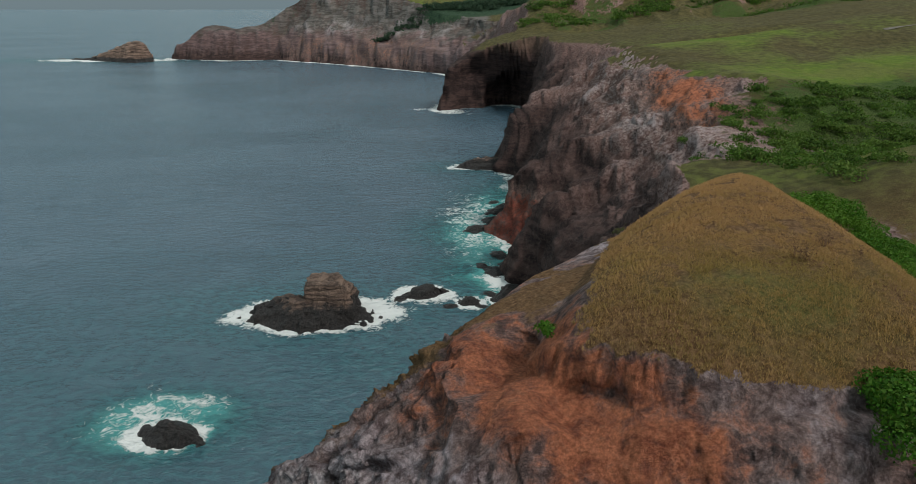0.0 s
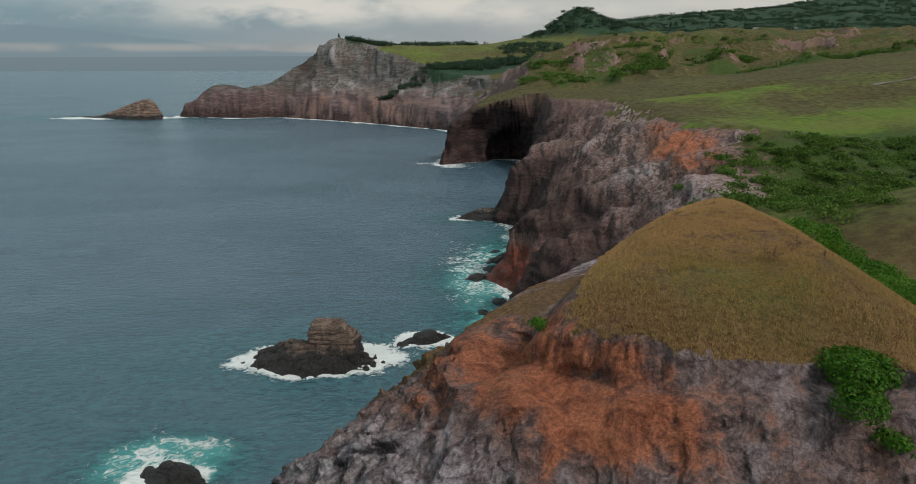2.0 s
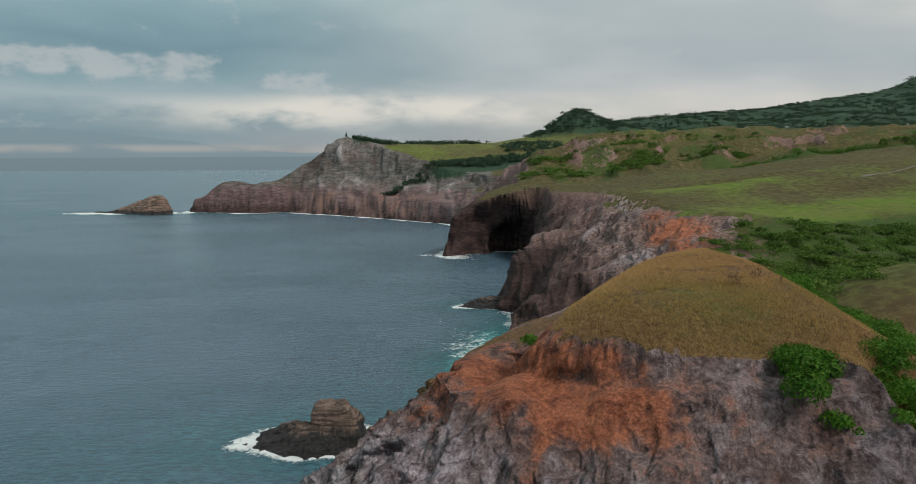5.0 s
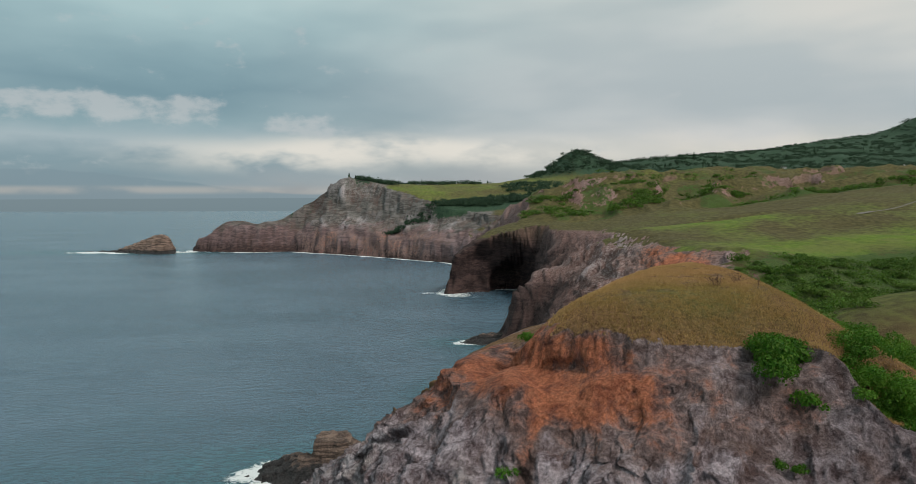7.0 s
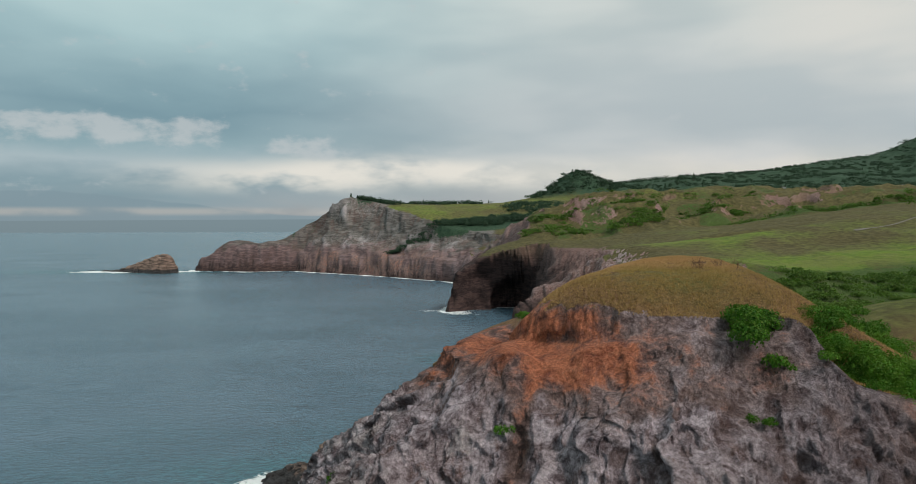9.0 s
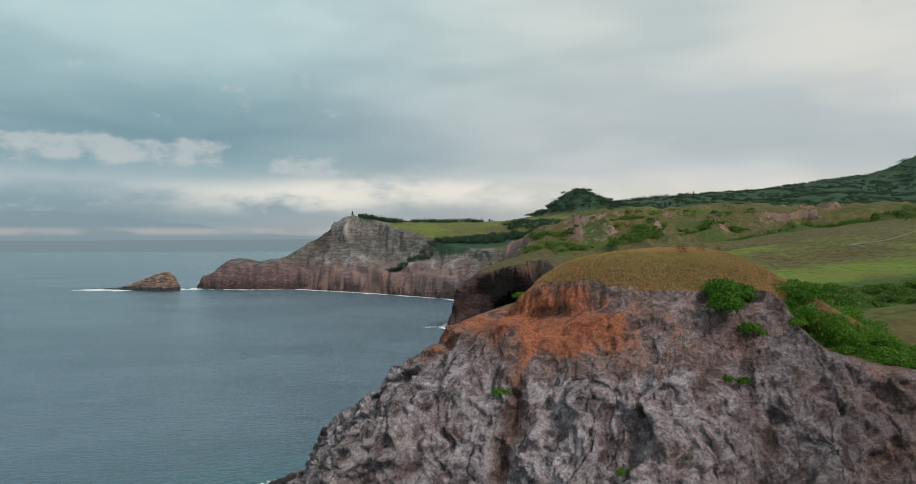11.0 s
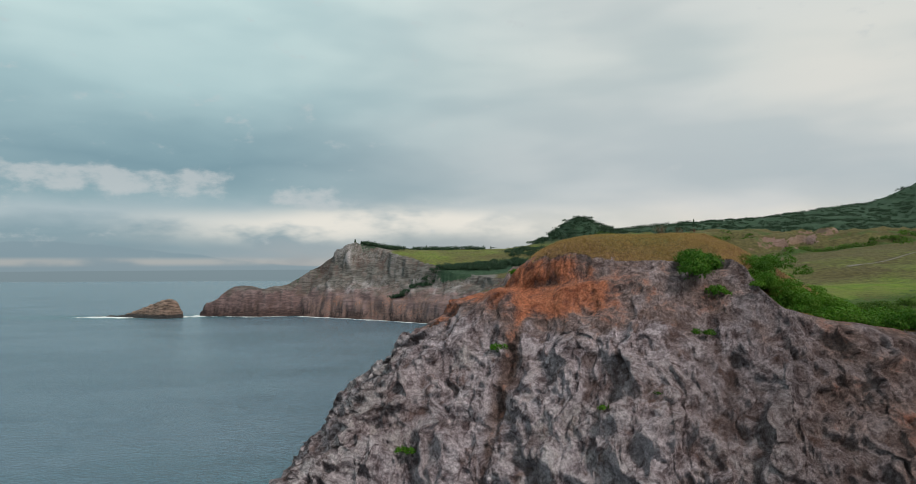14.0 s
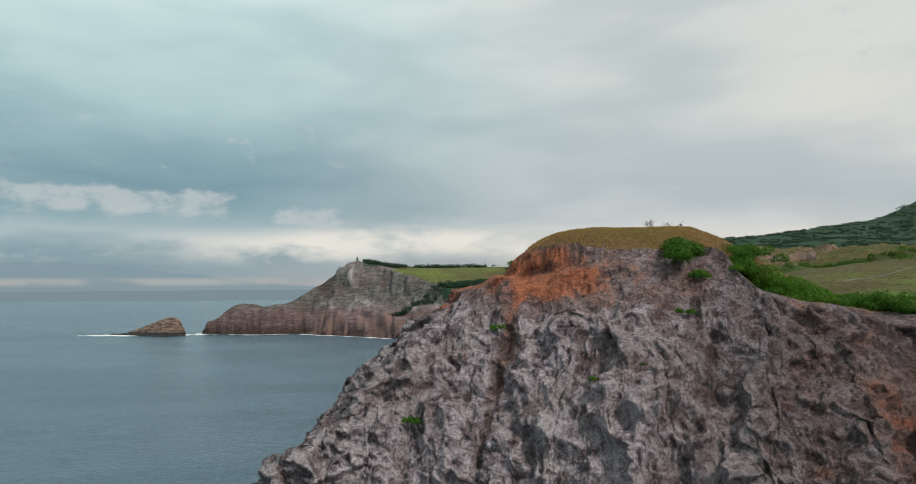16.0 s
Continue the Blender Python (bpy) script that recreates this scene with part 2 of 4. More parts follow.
def headland_parts(x, y):
    """The grassy head close by: its turfed top, and the faces that fall to the front and to the sea."""
    n1 = fbm(x / 9, y / 9, None, 3, 3)
    wob = fbm(x / 3.2, y / 3.2, None, 3, 5)
    # a rounded ridge that climbs inland from the seaward corner of the turf
    crest = 21 + 0.50 * np.maximum(0, y - 50) - 0.55 * np.maximum(0, 50 - y)
    fall = np.maximum(0, crest - x)
    dome = 112.6 - 0.031 * np.minimum(fall, 15) ** 2 - 0.30 * np.maximum(0, fall - 15) - 0.0052 * np.maximum(0, y - 66) ** 2 - 0.0285 * np.clip(52 - y, 0, 12.5) ** 2 + 0.3 * n1
    front = 106.4 + 1.40 * (y - 37) + 0.128 * x + 1.6 * n1 + 1.0 * wob - 0.6 * step(x, 38, 50)
    front = front - 0.47 * np.clip(16 - x, 0, 15)
    front = front - 0.4 * np.maximum(0, 88 - front)
    back = np.clip(y - 55, 0, 60)
    edge = 6.0 + 0.032 * back ** 2
    left = 107.4 + (0.93 + 0.030 * back) * (x - edge) + 1.8 * n1 + 0.9 * wob
    # a shelf of red earth stands out under the seaward side of the turf
    left = left + 0.26 * np.clip(6 - x, 0, 8) * step(y, 43, 51) * step(y, 76, 63)
    left = left + 0.10 * np.maximum(0, 96 - left) * step(y, 54, 42) - 0.45 * np.maximum(0, 89 - left)
    left = left - 0.60 * np.maximum(0, 80 - left)
    brow = 33.8 - 0.16 * np.maximum(0, 56 - y)
    right = 111.9 - 0.60 * np.maximum(0, x - brow) - 0.85 * np.clip(44 - y, 0, 7) * step(x, 29.5, 36) + 0.5 * n1
    right = np.maximum(right, 101.2 - 0.20 * (x - 42) + 1.6 * n1 - 0.40 * np.maximum(0, y - 50))
    return smin(dome, right, 2.0), smin(front, left, 2.0), n1


def gully_line(x, y):
    """How near a point is to the gully that carries red soil down the front face."""
    r = np.hypot(x - 17, 66 - y)
    across = r * (np.arctan2(x - 17, 66 - y) + 0.352) + 0.35 * (r - 36) * 0.3 + 0.7 * fbm(x / 5, y / 5, None, 2, 87)
    return np.exp(-(across / 0.8) ** 2) * step(r, 26, 31)


def headland_height(x, y):
    top, face, n1 = headland_parts(x, y)
    # a low scarp under the edge of the turf
    z = smin(top, face, 1.5) - (0.9 + 0.6 * n1) * step(top - face, 0.0, 0.9) * step(top - face, 16, 4) * (1 - step(x, 2, 6) * step(x, 36, 31) * step(y, 47, 44)) * step(y, 66, 56)
    past = turf_edge(x, y)
    z = z - (1.3 + 1.4 * step(x, 21, 13)) * step(past, 0.0, 1.3) * step(past, 13.0, 3.0) * step(x, 3, 8) * step(x, 36, 31)
    # red hollows eaten into the edge of the turf
    z = z - 1.1 * bump(x, y, 9.0, 41.2, 4.2, 2.2, -24) - 2.6 * bump(x, y, 4.6, 51.5, 2.8, 4.2, -20) - 1.5 * bump(x, y, 1.0, 47.5, 2.6, 2.2, 0) - 0.9 * bump(x, y, 16.5, 36.4, 3.4, 1.6)
    return z


def land_height(x, y):
    d = shore_distance(x, y)
    land = open_land(x, y) + 2.6 * fbm(x / 75, y / 60, None, 2, 11) * step(y, 200, 500)
    land = land + 9 * bump(x, y, 175, 205, 55, 34) + 7 * bump(x, y, 128, 178, 34, 26, 20) - 6 * bump(x, y, 92, 160, 18, 50, 20)
    land = land - 9 * bump(x, y, 225, 600, 80, 16, 12) - 7 * bump(x, y, 124, 380, 15, 55) 
    land = land + 9 * fbm(x / 45, y / 45, None, 3, 15) * step(x, -200, -260) * step(y, 1300, 1380)
    # gullies in the bare hills
    bare = step(y, 760, 860) * step(y, 1250, 1050) * step(x, 60, 160)
    land = land + bare * 15 * (fbm(x / 75, y / 75, None, 2, 21, ridged=True) - 0.2)
    far = step(y, 1400, 1900) * step(x, 200, 500)
    land = land + far * 22 * fbm(x / 220, y / 220, None, 4, 31) + 46 * bump(x, y, 295, 1830, 60, 100) + 24 * bump(x, y, 300, 1830, 115, 120) + 12 * bump(x, y, 400, 1800, 60, 90) + 95 * bump(x, y, 1850, 2567, 190, 190) + 12 * step(y, 1900, 2300)
    steep = 1.05 + 0.38 * step(y, 300, 360) + 1.55 * step(y, 690, 790) - 0.9 * step(y, 1000, 1200) + 0.9 * bump(x, y, 30, 560, 60, 90) + 0.8 * step(y, 260, 150)
    big = step(y, 1050, 1250)
    butt = fbm(x / 70, y / 70, None, 3, 41, ridged=True) * 13 * (1 - 0.25 * big) + fbm(x / 19, y / 19, None, 3, 43, ridged=True) * 4.5 * (1 - 0.6 * big)
    spur = 20 * fbm((y + 0.45 * x) / 62, (x - 0.3 * y) / 190, None, 3, 47, ridged=True) * step(y, 250, 310) * step(y, 790, 720)
    dd = d + butt * step(d, 0, 18) + spur * step(d, 4, 34)
    cliff = (steep - 0.95 * big) * dd
    # the cape: a sheer foot, a worn bench, and a crag above it
    bench = np.where(dd < 20, 1.9 * dd, 38 + (0.62 + 0.42 * step(x, -190, -300)) * (dd - 20)) + 1.0 * np.maximum(0, dd - 75)
    cliff = cliff + (bench - cliff) * big
    # the long bluff under the pasture: a steep lava foot and a worn slope of ash above it
    bluff = np.where(dd < 22, 1.65 * dd, 36.3 + (0.70 - 0.16 * np.exp(-((y - 345) / 70) ** 2)) * (dd - 22))
    cliff = cliff + (bluff - cliff) * step(y, 230, 290) * step(y, 780, 700)
    # shelves and steps in the lava beds
    cliff = cliff + big * 2.6 * np.sin(cliff / 7.5 + 0.06 * x + butt / 8) * step(cliff, 8, 20)
    cliff = cliff + 0.9 * np.sin(cliff / 4.2 + 2.5 * butt / 9) * step(cliff, 4, 12)
    cliff = np.where(d < 0, 1.2 * d - 1, cliff)
    z = smin(land, cliff, 5.0)
    head = headland_height(x, y)
    head = smin(head, np.where(d < 0, 1.2 * d - 1, 3.0 * d), 6.0)
    near = step(np.hypot(x - 20, (y - 45) * 0.8), 170, 120)
    return z + (smax(head, z, 4.0) - z) * near, d


def ring_mesh(r0, r1, fans, nr, fine, lower=0.0, deep=0.0, pole=(0.0, -45.0)):
    """A polar sheet of the land; its rows lie closest where the ground is steep."""
    ang = np.radians(np.concatenate([np.linspace(a, b, k, endpoint=False) for a, b, k in fans]))[:, None]
    na = len(ang)
    rr = np.exp(np.linspace(math.log(r0), math.log(r1), fine))[None, :]
    coarse = slice(None, None, 3)
    x, y = pole[0] + np.sin(ang[coarse]) * rr, pole[1] + np.cos(ang[coarse]) * rr
    z, _ = land_height(x, y)
    z = np.maximum(z, -4)
    w = np.hypot(np.diff(rr, axis=1), np.diff(z, axis=1)) / rr[:, :-1] + 0.15 * np.diff(rr, axis=1) / rr[:, :-1]
    w = w * (0.22 + 0.78 * step(z[:, 1:], deep - 12, deep + 2))
    w = np.concatenate([w[:1]] * 6 + [w] + [w[-1:]] * 6)
    w = np.mean([w[i:len(w) - 12 + i] for i in range(13)], axis=0)
    cum = np.concatenate([np.zeros((len(w), 1)), np.cumsum(w, axis=1)], axis=1)
    cum /= cum[:, -1:]
    want = np.linspace(0, 1, nr)
    rad = np.array([np.interp(want, c, rr[0]) for c in cum])
    ia = np.linspace(0, na - 1, na) / 3
    i0 = np.minimum(ia.astype(int), len(rad) - 2)
    f = np.clip(ia - i0, 0, 1)[:, None]
    rad = rad[i0] * (1 - f) + rad[i0 + 1] * f
    x, y = pole[0] + np.sin(ang) * rad, pole[1] + np.cos(ang) * rad
    z, d = land_height(x, y)
    z = z - lower * (rad < r0 * 1.03)
    return x, y, z, d


def grid_faces(na, nr):
    i = np.arange(na * nr).reshape(na, nr)
    return np.stack([i[:-1, :-1], i[1:, :-1], i[1:, 1:], i[:-1, 1:]], axis=-1).reshape(-1, 4)


def mesh_from(name, co, faces, layers=None, smooth=True):
    """A mesh from arrays; unused points are dropped. layers: name -> one colour a point."""
    used = np.zeros(len(co), bool)
    used[faces.ravel()] = True
    index = np.cumsum(used) - 1
    co, faces = co[used], index[faces]
    me = bpy.data.meshes.new(name)
    me.vertices.add(len(co))
    me.vertices.foreach_set("co", co.astype(np.float32).ravel())
    k = faces.shape[1]
    me.loops.add(faces.size)
    me.loops.foreach_set("vertex_index", faces.astype(np.int32).ravel())
    me.polygons.add(len(faces))
    me.polygons.foreach_set("loop_start", np.arange(0, faces.size, k, dtype=np.int32))
    me.update(calc_edges=True)
    me.polygons.foreach_set("use_smooth", np.full(len(faces), smooth))
    for key, values in (layers or {}).items():
        at = me.color_attributes.new(key, "FLOAT_COLOR", "POINT")
        at.data.foreach_set("color", values[used].astype(np.float32).ravel())
    return me


def normals_of(x, y, z):
    p = np.stack([x, y, z], -1)
    du, dv = np.gradient(p, axis=0), np.gradient(p, axis=1)
    n = np.cross(du, dv)
    n /= np.linalg.norm(n, axis=-1, keepdims=True) + 1e-9
    return np.where(n[..., 2:] < 0, -n, n)


# ---- materials ----
def material(name):
    m = bpy.data.materials.new(name)
    m.use_nodes = True
    m.node_tree.nodes.clear()
    n = Nodes(m.node_tree)
    b = n.add("ShaderNodeBsdfPrincipled")
    n.add("ShaderNodeOutputMaterial", {"Surface": b.outputs[0]})
    return m, n, b


def bumped(n, b, height, strength, distance):
    k = n.add("ShaderNodeBump", {"Height": height, "Strength": strength, "Distance": distance})
    n.put(b.inputs["Normal"], k.outputs[0])


def land_material():
    m, n, b = material("land")
    pos = n.add("ShaderNodeNewGeometry").outputs["Position"]
    zone = n.add("ShaderNodeVertexColor", layer_name="zone")
    zc = n.add("ShaderNodeSeparateColor", {0: zone.outputs[0]})
    turf, green, red, pale = zc.outputs[0], zc.outputs[1], zc.outputs[2], zone.outputs[1]
    more = n.add("ShaderNodeVertexColor", layer_name="cover")
    mc = n.add("ShaderNodeSeparateColor", {0: more.outputs[0]})
    scrub, basalt, bare = mc.outputs
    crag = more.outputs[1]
    a = n.noise(pos, 0.035, 6, 0.6)
    c = n.noise(pos, 0.22, 8, 0.62)
    f = n.noise(pos, 1.5, 9, 0.68)
    h = n.noise(pos, 0.6, 10, 0.72, 0.6)
    streak = n.noise(n.scaled(pos, 0.5, 0.5, 0.09), 1.0, 5, 0.6)
    beds = n.noise(n.scaled(pos, 0.05, 0.05, 0.22), 1.0, 5, 0.62, 0.8)
    rock = n.mix(n.step(h, 0.34, 0.62), (0.138, 0.097, 0.105), (0.660, 0.562, 0.606))
    py = n.add("ShaderNodeSeparateXYZ", {0: pos}).outputs[1]
    away = n.mix(n.step(h, 0.34, 0.62), (0.096, 0.048, 0.042), (0.330, 0.208, 0.183))
    pz = n.add("ShaderNodeSeparateXYZ", {0: pos}).outputs[2]
    cape = n.mix(n.step(beds, 0.42, 0.60), (0.120, 0.082, 0.082), (0.225, 0.152, 0.150))
    slope = n.mix(n.step(beds, 0.38, 0.62), (0.060, 0.062, 0.054), (0.165, 0.160, 0.148))
    cape = n.mix(n.step(n.math("ADD", pz, n.math("MULTIPLY", n.math("SUBTRACT", a, 0.5), 90.0)), 46.0, 62.0), cape, slope)
    away = n.mix(n.step(py, 1050, 1200, 0.0, 0.9), away, cape)
    rock = n.mix(n.step(py, 110, 180), rock, away)
    # relief shading put into the colour: dusty crests paler, crevices darker and browner
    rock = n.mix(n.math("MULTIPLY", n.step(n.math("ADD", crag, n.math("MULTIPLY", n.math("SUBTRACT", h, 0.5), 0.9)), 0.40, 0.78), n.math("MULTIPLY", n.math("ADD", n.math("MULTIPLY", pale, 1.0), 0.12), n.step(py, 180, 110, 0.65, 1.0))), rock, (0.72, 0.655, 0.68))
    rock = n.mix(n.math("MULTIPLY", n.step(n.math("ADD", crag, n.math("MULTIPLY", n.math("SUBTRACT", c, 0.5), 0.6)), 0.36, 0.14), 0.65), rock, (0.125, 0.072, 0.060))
    rock = n.mix(n.math("MULTIPLY", n.step(streak, 0.56, 0.70), n.step(py, 1150, 900, 0.0, 0.6)), rock, (0.185, 0.085, 0.055))
    rock = n.mix(n.math("MULTIPLY", n.step(a, 0.5, 0.7), 0.35), rock, (0.20, 0.125, 0.105))
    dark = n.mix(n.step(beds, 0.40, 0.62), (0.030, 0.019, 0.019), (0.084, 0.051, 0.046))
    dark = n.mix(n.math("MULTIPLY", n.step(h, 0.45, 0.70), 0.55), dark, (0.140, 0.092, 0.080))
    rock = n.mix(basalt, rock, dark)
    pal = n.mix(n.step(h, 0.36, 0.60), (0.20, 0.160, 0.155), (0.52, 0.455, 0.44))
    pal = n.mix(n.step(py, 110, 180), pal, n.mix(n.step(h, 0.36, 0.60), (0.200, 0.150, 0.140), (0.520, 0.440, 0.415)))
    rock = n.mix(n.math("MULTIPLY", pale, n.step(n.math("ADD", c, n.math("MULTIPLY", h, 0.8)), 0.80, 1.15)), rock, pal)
    soil = n.mix(n.step(h, 0.36, 0.62), (0.290, 0.090, 0.050), (0.580, 0.210, 0.112))
    soil = n.mix(n.math("MULTIPLY", n.step(f, 0.5, 0.7), 0.35), soil, (0.40, 0.22, 0.15))
    soil = n.mix(n.math("MULTIPLY", basalt, 0.85), soil, n.mix(n.step(h, 0.4, 0.6), (0.070, 0.017, 0.015), (0.190, 0.042, 0.035)))
    brown = n.mix(n.step(h, 0.38, 0.62), (0.125, 0.078, 0.068), (0.310, 0.212, 0.185))
    rock = n.mix(n.math("MULTIPLY", n.step(n.math("ADD", red, n.math("MULTIPLY", n.math("SUBTRACT", c, 0.5), 1.0)), 0.10, 0.50), 0.8), rock, brown)
    rock = n.mix(n.step(n.math("ADD", red, n.math("ADD", n.math("MULTIPLY", n.math("SUBTRACT", h, 0.5), 1.7), n.math("MULTIPLY", n.math("SUBTRACT", c, 0.5), 1.4))), 0.42, 1.0), rock, soil)
    earth = n.mix(n.step(c, 0.3, 0.7), (0.115, 0.076, 0.045), (0.215, 0.145, 0.090))
    rock = n.mix(bare, rock, earth)
    dry = n.mix(n.step(f, 0.32, 0.68), (0.150, 0.080, 0.037), (0.330, 0.195, 0.096))
    dry = n.mix(n.math("MULTIPLY", n.step(c, 0.45, 0.7), 0.5), dry, (0.20, 0.125, 0.065))
    olive = n.mix(n.step(c, 0.32, 0.68), (0.062, 0.056, 0.020), (0.135, 0.112, 0.045))
    dry = n.mix(n.step(py, 120, 200), dry, olive)
    lush = n.mix(n.step(c, 0.3, 0.7), (0.088, 0.145, 0.015), (0.165, 0.232, 0.030))
    lush = n.mix(n.math("MULTIPLY", n.step(a, 0.42, 0.58), 0.5), lush, (0.170, 0.165, 0.055))
    grass = n.mix(n.step(n.math("ADD", green, n.math("MULTIPLY", n.math("SUBTRACT", c, 0.5), 0.8)), 0.15, 0.95), dry, lush)
    col = n.mix(n.step(n.math("ADD", turf, n.math("MULTIPLY", n.math("SUBTRACT", f, 0.5), 0.5)), 0.35, 0.60), rock, grass)
    leaf = n.mix(n.step(f, 0.35, 0.65), (0.026, 0.056, 0.011), (0.085, 0.138, 0.027))
    leaf = n.mix(n.math("MULTIPLY", n.step(a, 0.4, 0.65), 0.6), leaf, (0.075, 0.085, 0.030))
    wood = n.mix(n.step(c, 0.35, 0.65), (0.020, 0.046, 0.026), (0.045, 0.084, 0.046))
    leaf = n.mix(n.step(py, 1180, 1300), leaf, wood)
    col = n.mix(n.step(n.math("ADD", scrub, n.math("MULTIPLY", n.math("SUBTRACT", c, 0.5), 1.2)), 0.36, 0.60), col, leaf)
    speck = n.noise(pos, 3.2, 8, 0.75)
    col = n.mix(n.step(py, 230, 120, 0.0, 1.0), col, n.mix(n.step(speck, 0.36, 0.64), n.mix(1.0, col, (0.66, 0.64, 0.63), "MULTIPLY"), n.mix(1.0, col, (1.26, 1.26, 1.26), "MULTIPLY")))
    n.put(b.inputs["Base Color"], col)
    b.inputs["Roughness"].default_value = 0.92
    b.inputs["Specular IOR Level"].default_value = 0.22
    sharp = n.math("ABSOLUTE", n.math("SUBTRACT", h, 0.5))
    bumped(n, b, n.math("ADD", n.math("MULTIPLY", c, 0.6), n.math("ADD", n.math("ADD", n.math("MULTIPLY", f, 0.6), n.math("MULTIPLY", speck, 0.42)), n.math("MULTIPLY", sharp, -0.9))), 1.0, 1.3)
    return m


def basalt_material():
    m, n, b = material("basalt")
    pos = n.add("ShaderNodeNewGeometry").outputs["Position"]
    z = n.add("ShaderNodeSeparateXYZ", {0: pos}).outputs[2]
    c = n.noise(pos, 0.35, 6, 0.6)
    f = n.noise(pos, 1.4, 7, 0.7)
    beds = n.noise(n.scaled(pos, 0.08, 0.08, 0.9), 1.0, 4, 0.6, 0.5)
    low = n.mix(n.step(f, 0.35, 0.7), (0.013, 0.012, 0.013), (0.085, 0.076, 0.073))
    top = n.mix(n.step(beds, 0.36, 0.62), (0.085, 0.055, 0.043), (0.370, 0.250, 0.190))
    top = n.mix(n.math("MULTIPLY", n.step(f, 0.5, 0.72), 0.5), top, (0.26, 0.20, 0.165))
    h = n.math("ADD", z, n.math("MULTIPLY", n.math("SUBTRACT", c, 0.5), 9.0))
    n.put(b.inputs["Base Color"], n.mix(n.step(h, 6.0, 9.5), low, top))
    n.put(b.inputs["Roughness"], n.step(h, 1.0, 7.0, 0.45, 0.9))
    bumped(n, b, n.math("ADD", n.math("MULTIPLY", c, 2.0), n.math("MULTIPLY", f, 1.6)), 1.0, 1.4)
    return m


def sea_material():
    m, n, b = material("sea")
    pos = n.add("ShaderNodeNewGeometry").outputs["Position"]
    zone = n.add("ShaderNodeVertexColor", layer_name="surf")
    zc = n.add("ShaderNodeSeparateColor", {0: zone.outputs[0]})
    foam, shoal, calm = zc.outputs
    w1 = n.noise(n.scaled(pos, 0.055, 0.12, 1), 1.0, 7, 0.66, 0.6)
    w2 = n.noise(n.scaled(pos, 0.22, 0.36, 1), 1.0, 5, 0.6, 0.3)
    lace = n.noise(pos, 0.24, 8, 0.66, 1.6)
    patch = n.noise(pos, 0.05, 5, 0.6, 0.8)
    wide = n.noise(n.scaled(pos, 0.004, 0.007, 1), 1.0, 4, 0.55, 0.3)
    deep = n.mix(n.step(wide, 0.38, 0.62), (0.074, 0.128, 0.172), (0.098, 0.158, 0.208))
    teal = n.mix(n.step(w2, 0.4, 0.62), (0.006, 0.072, 0.086), (0.022, 0.160, 0.172))
    col = n.mix(shoal, deep, teal)
    milk = n.step(n.math("ADD", foam, n.math("MULTIPLY", n.math("SUBTRACT", patch, 0.5), 1.1)), 0.12, 0.52)
    milk = n.math("MULTIPLY", milk, n.step(shoal, 0.55, 1.0))
    col = n.mix(n.math("MULTIPLY", milk, 0.75), col, (0.10, 0.44, 0.42))
    white = n.step(n.math("ADD", foam, n.math("ADD", n.math("MULTIPLY", n.math("SUBTRACT", lace, 0.5), 1.5), n.math("MULTIPLY", n.math("SUBTRACT", patch, 0.5), 0.7))), 0.46, 0.72)
    col = n.mix(white, col, (0.80, 0.83, 0.82))
    n.put(b.inputs["Base Color"], col)
    n.put(b.inputs["Roughness"], n.math("ADD", n.math("MULTIPLY", white, 0.5), 0.24))
    b.inputs["IOR"].default_value = 1.5
    h = n.math("ADD", n.math("MULTIPLY", w1, 3.4), n.math("ADD", n.math("MULTIPLY", w2, 2.6), n.math("MULTIPLY", n.noise(n.scaled(pos, 0.9, 1.3, 1), 1.0, 4, 0.6), 0.6)))
    bumped(n, b, n.math("ADD", h, n.math("MULTIPLY", white, 0.5)), 0.8, 1.1)
    return m


LAND, BASALT, SEA = land_material(), basalt_material(), sea_material()


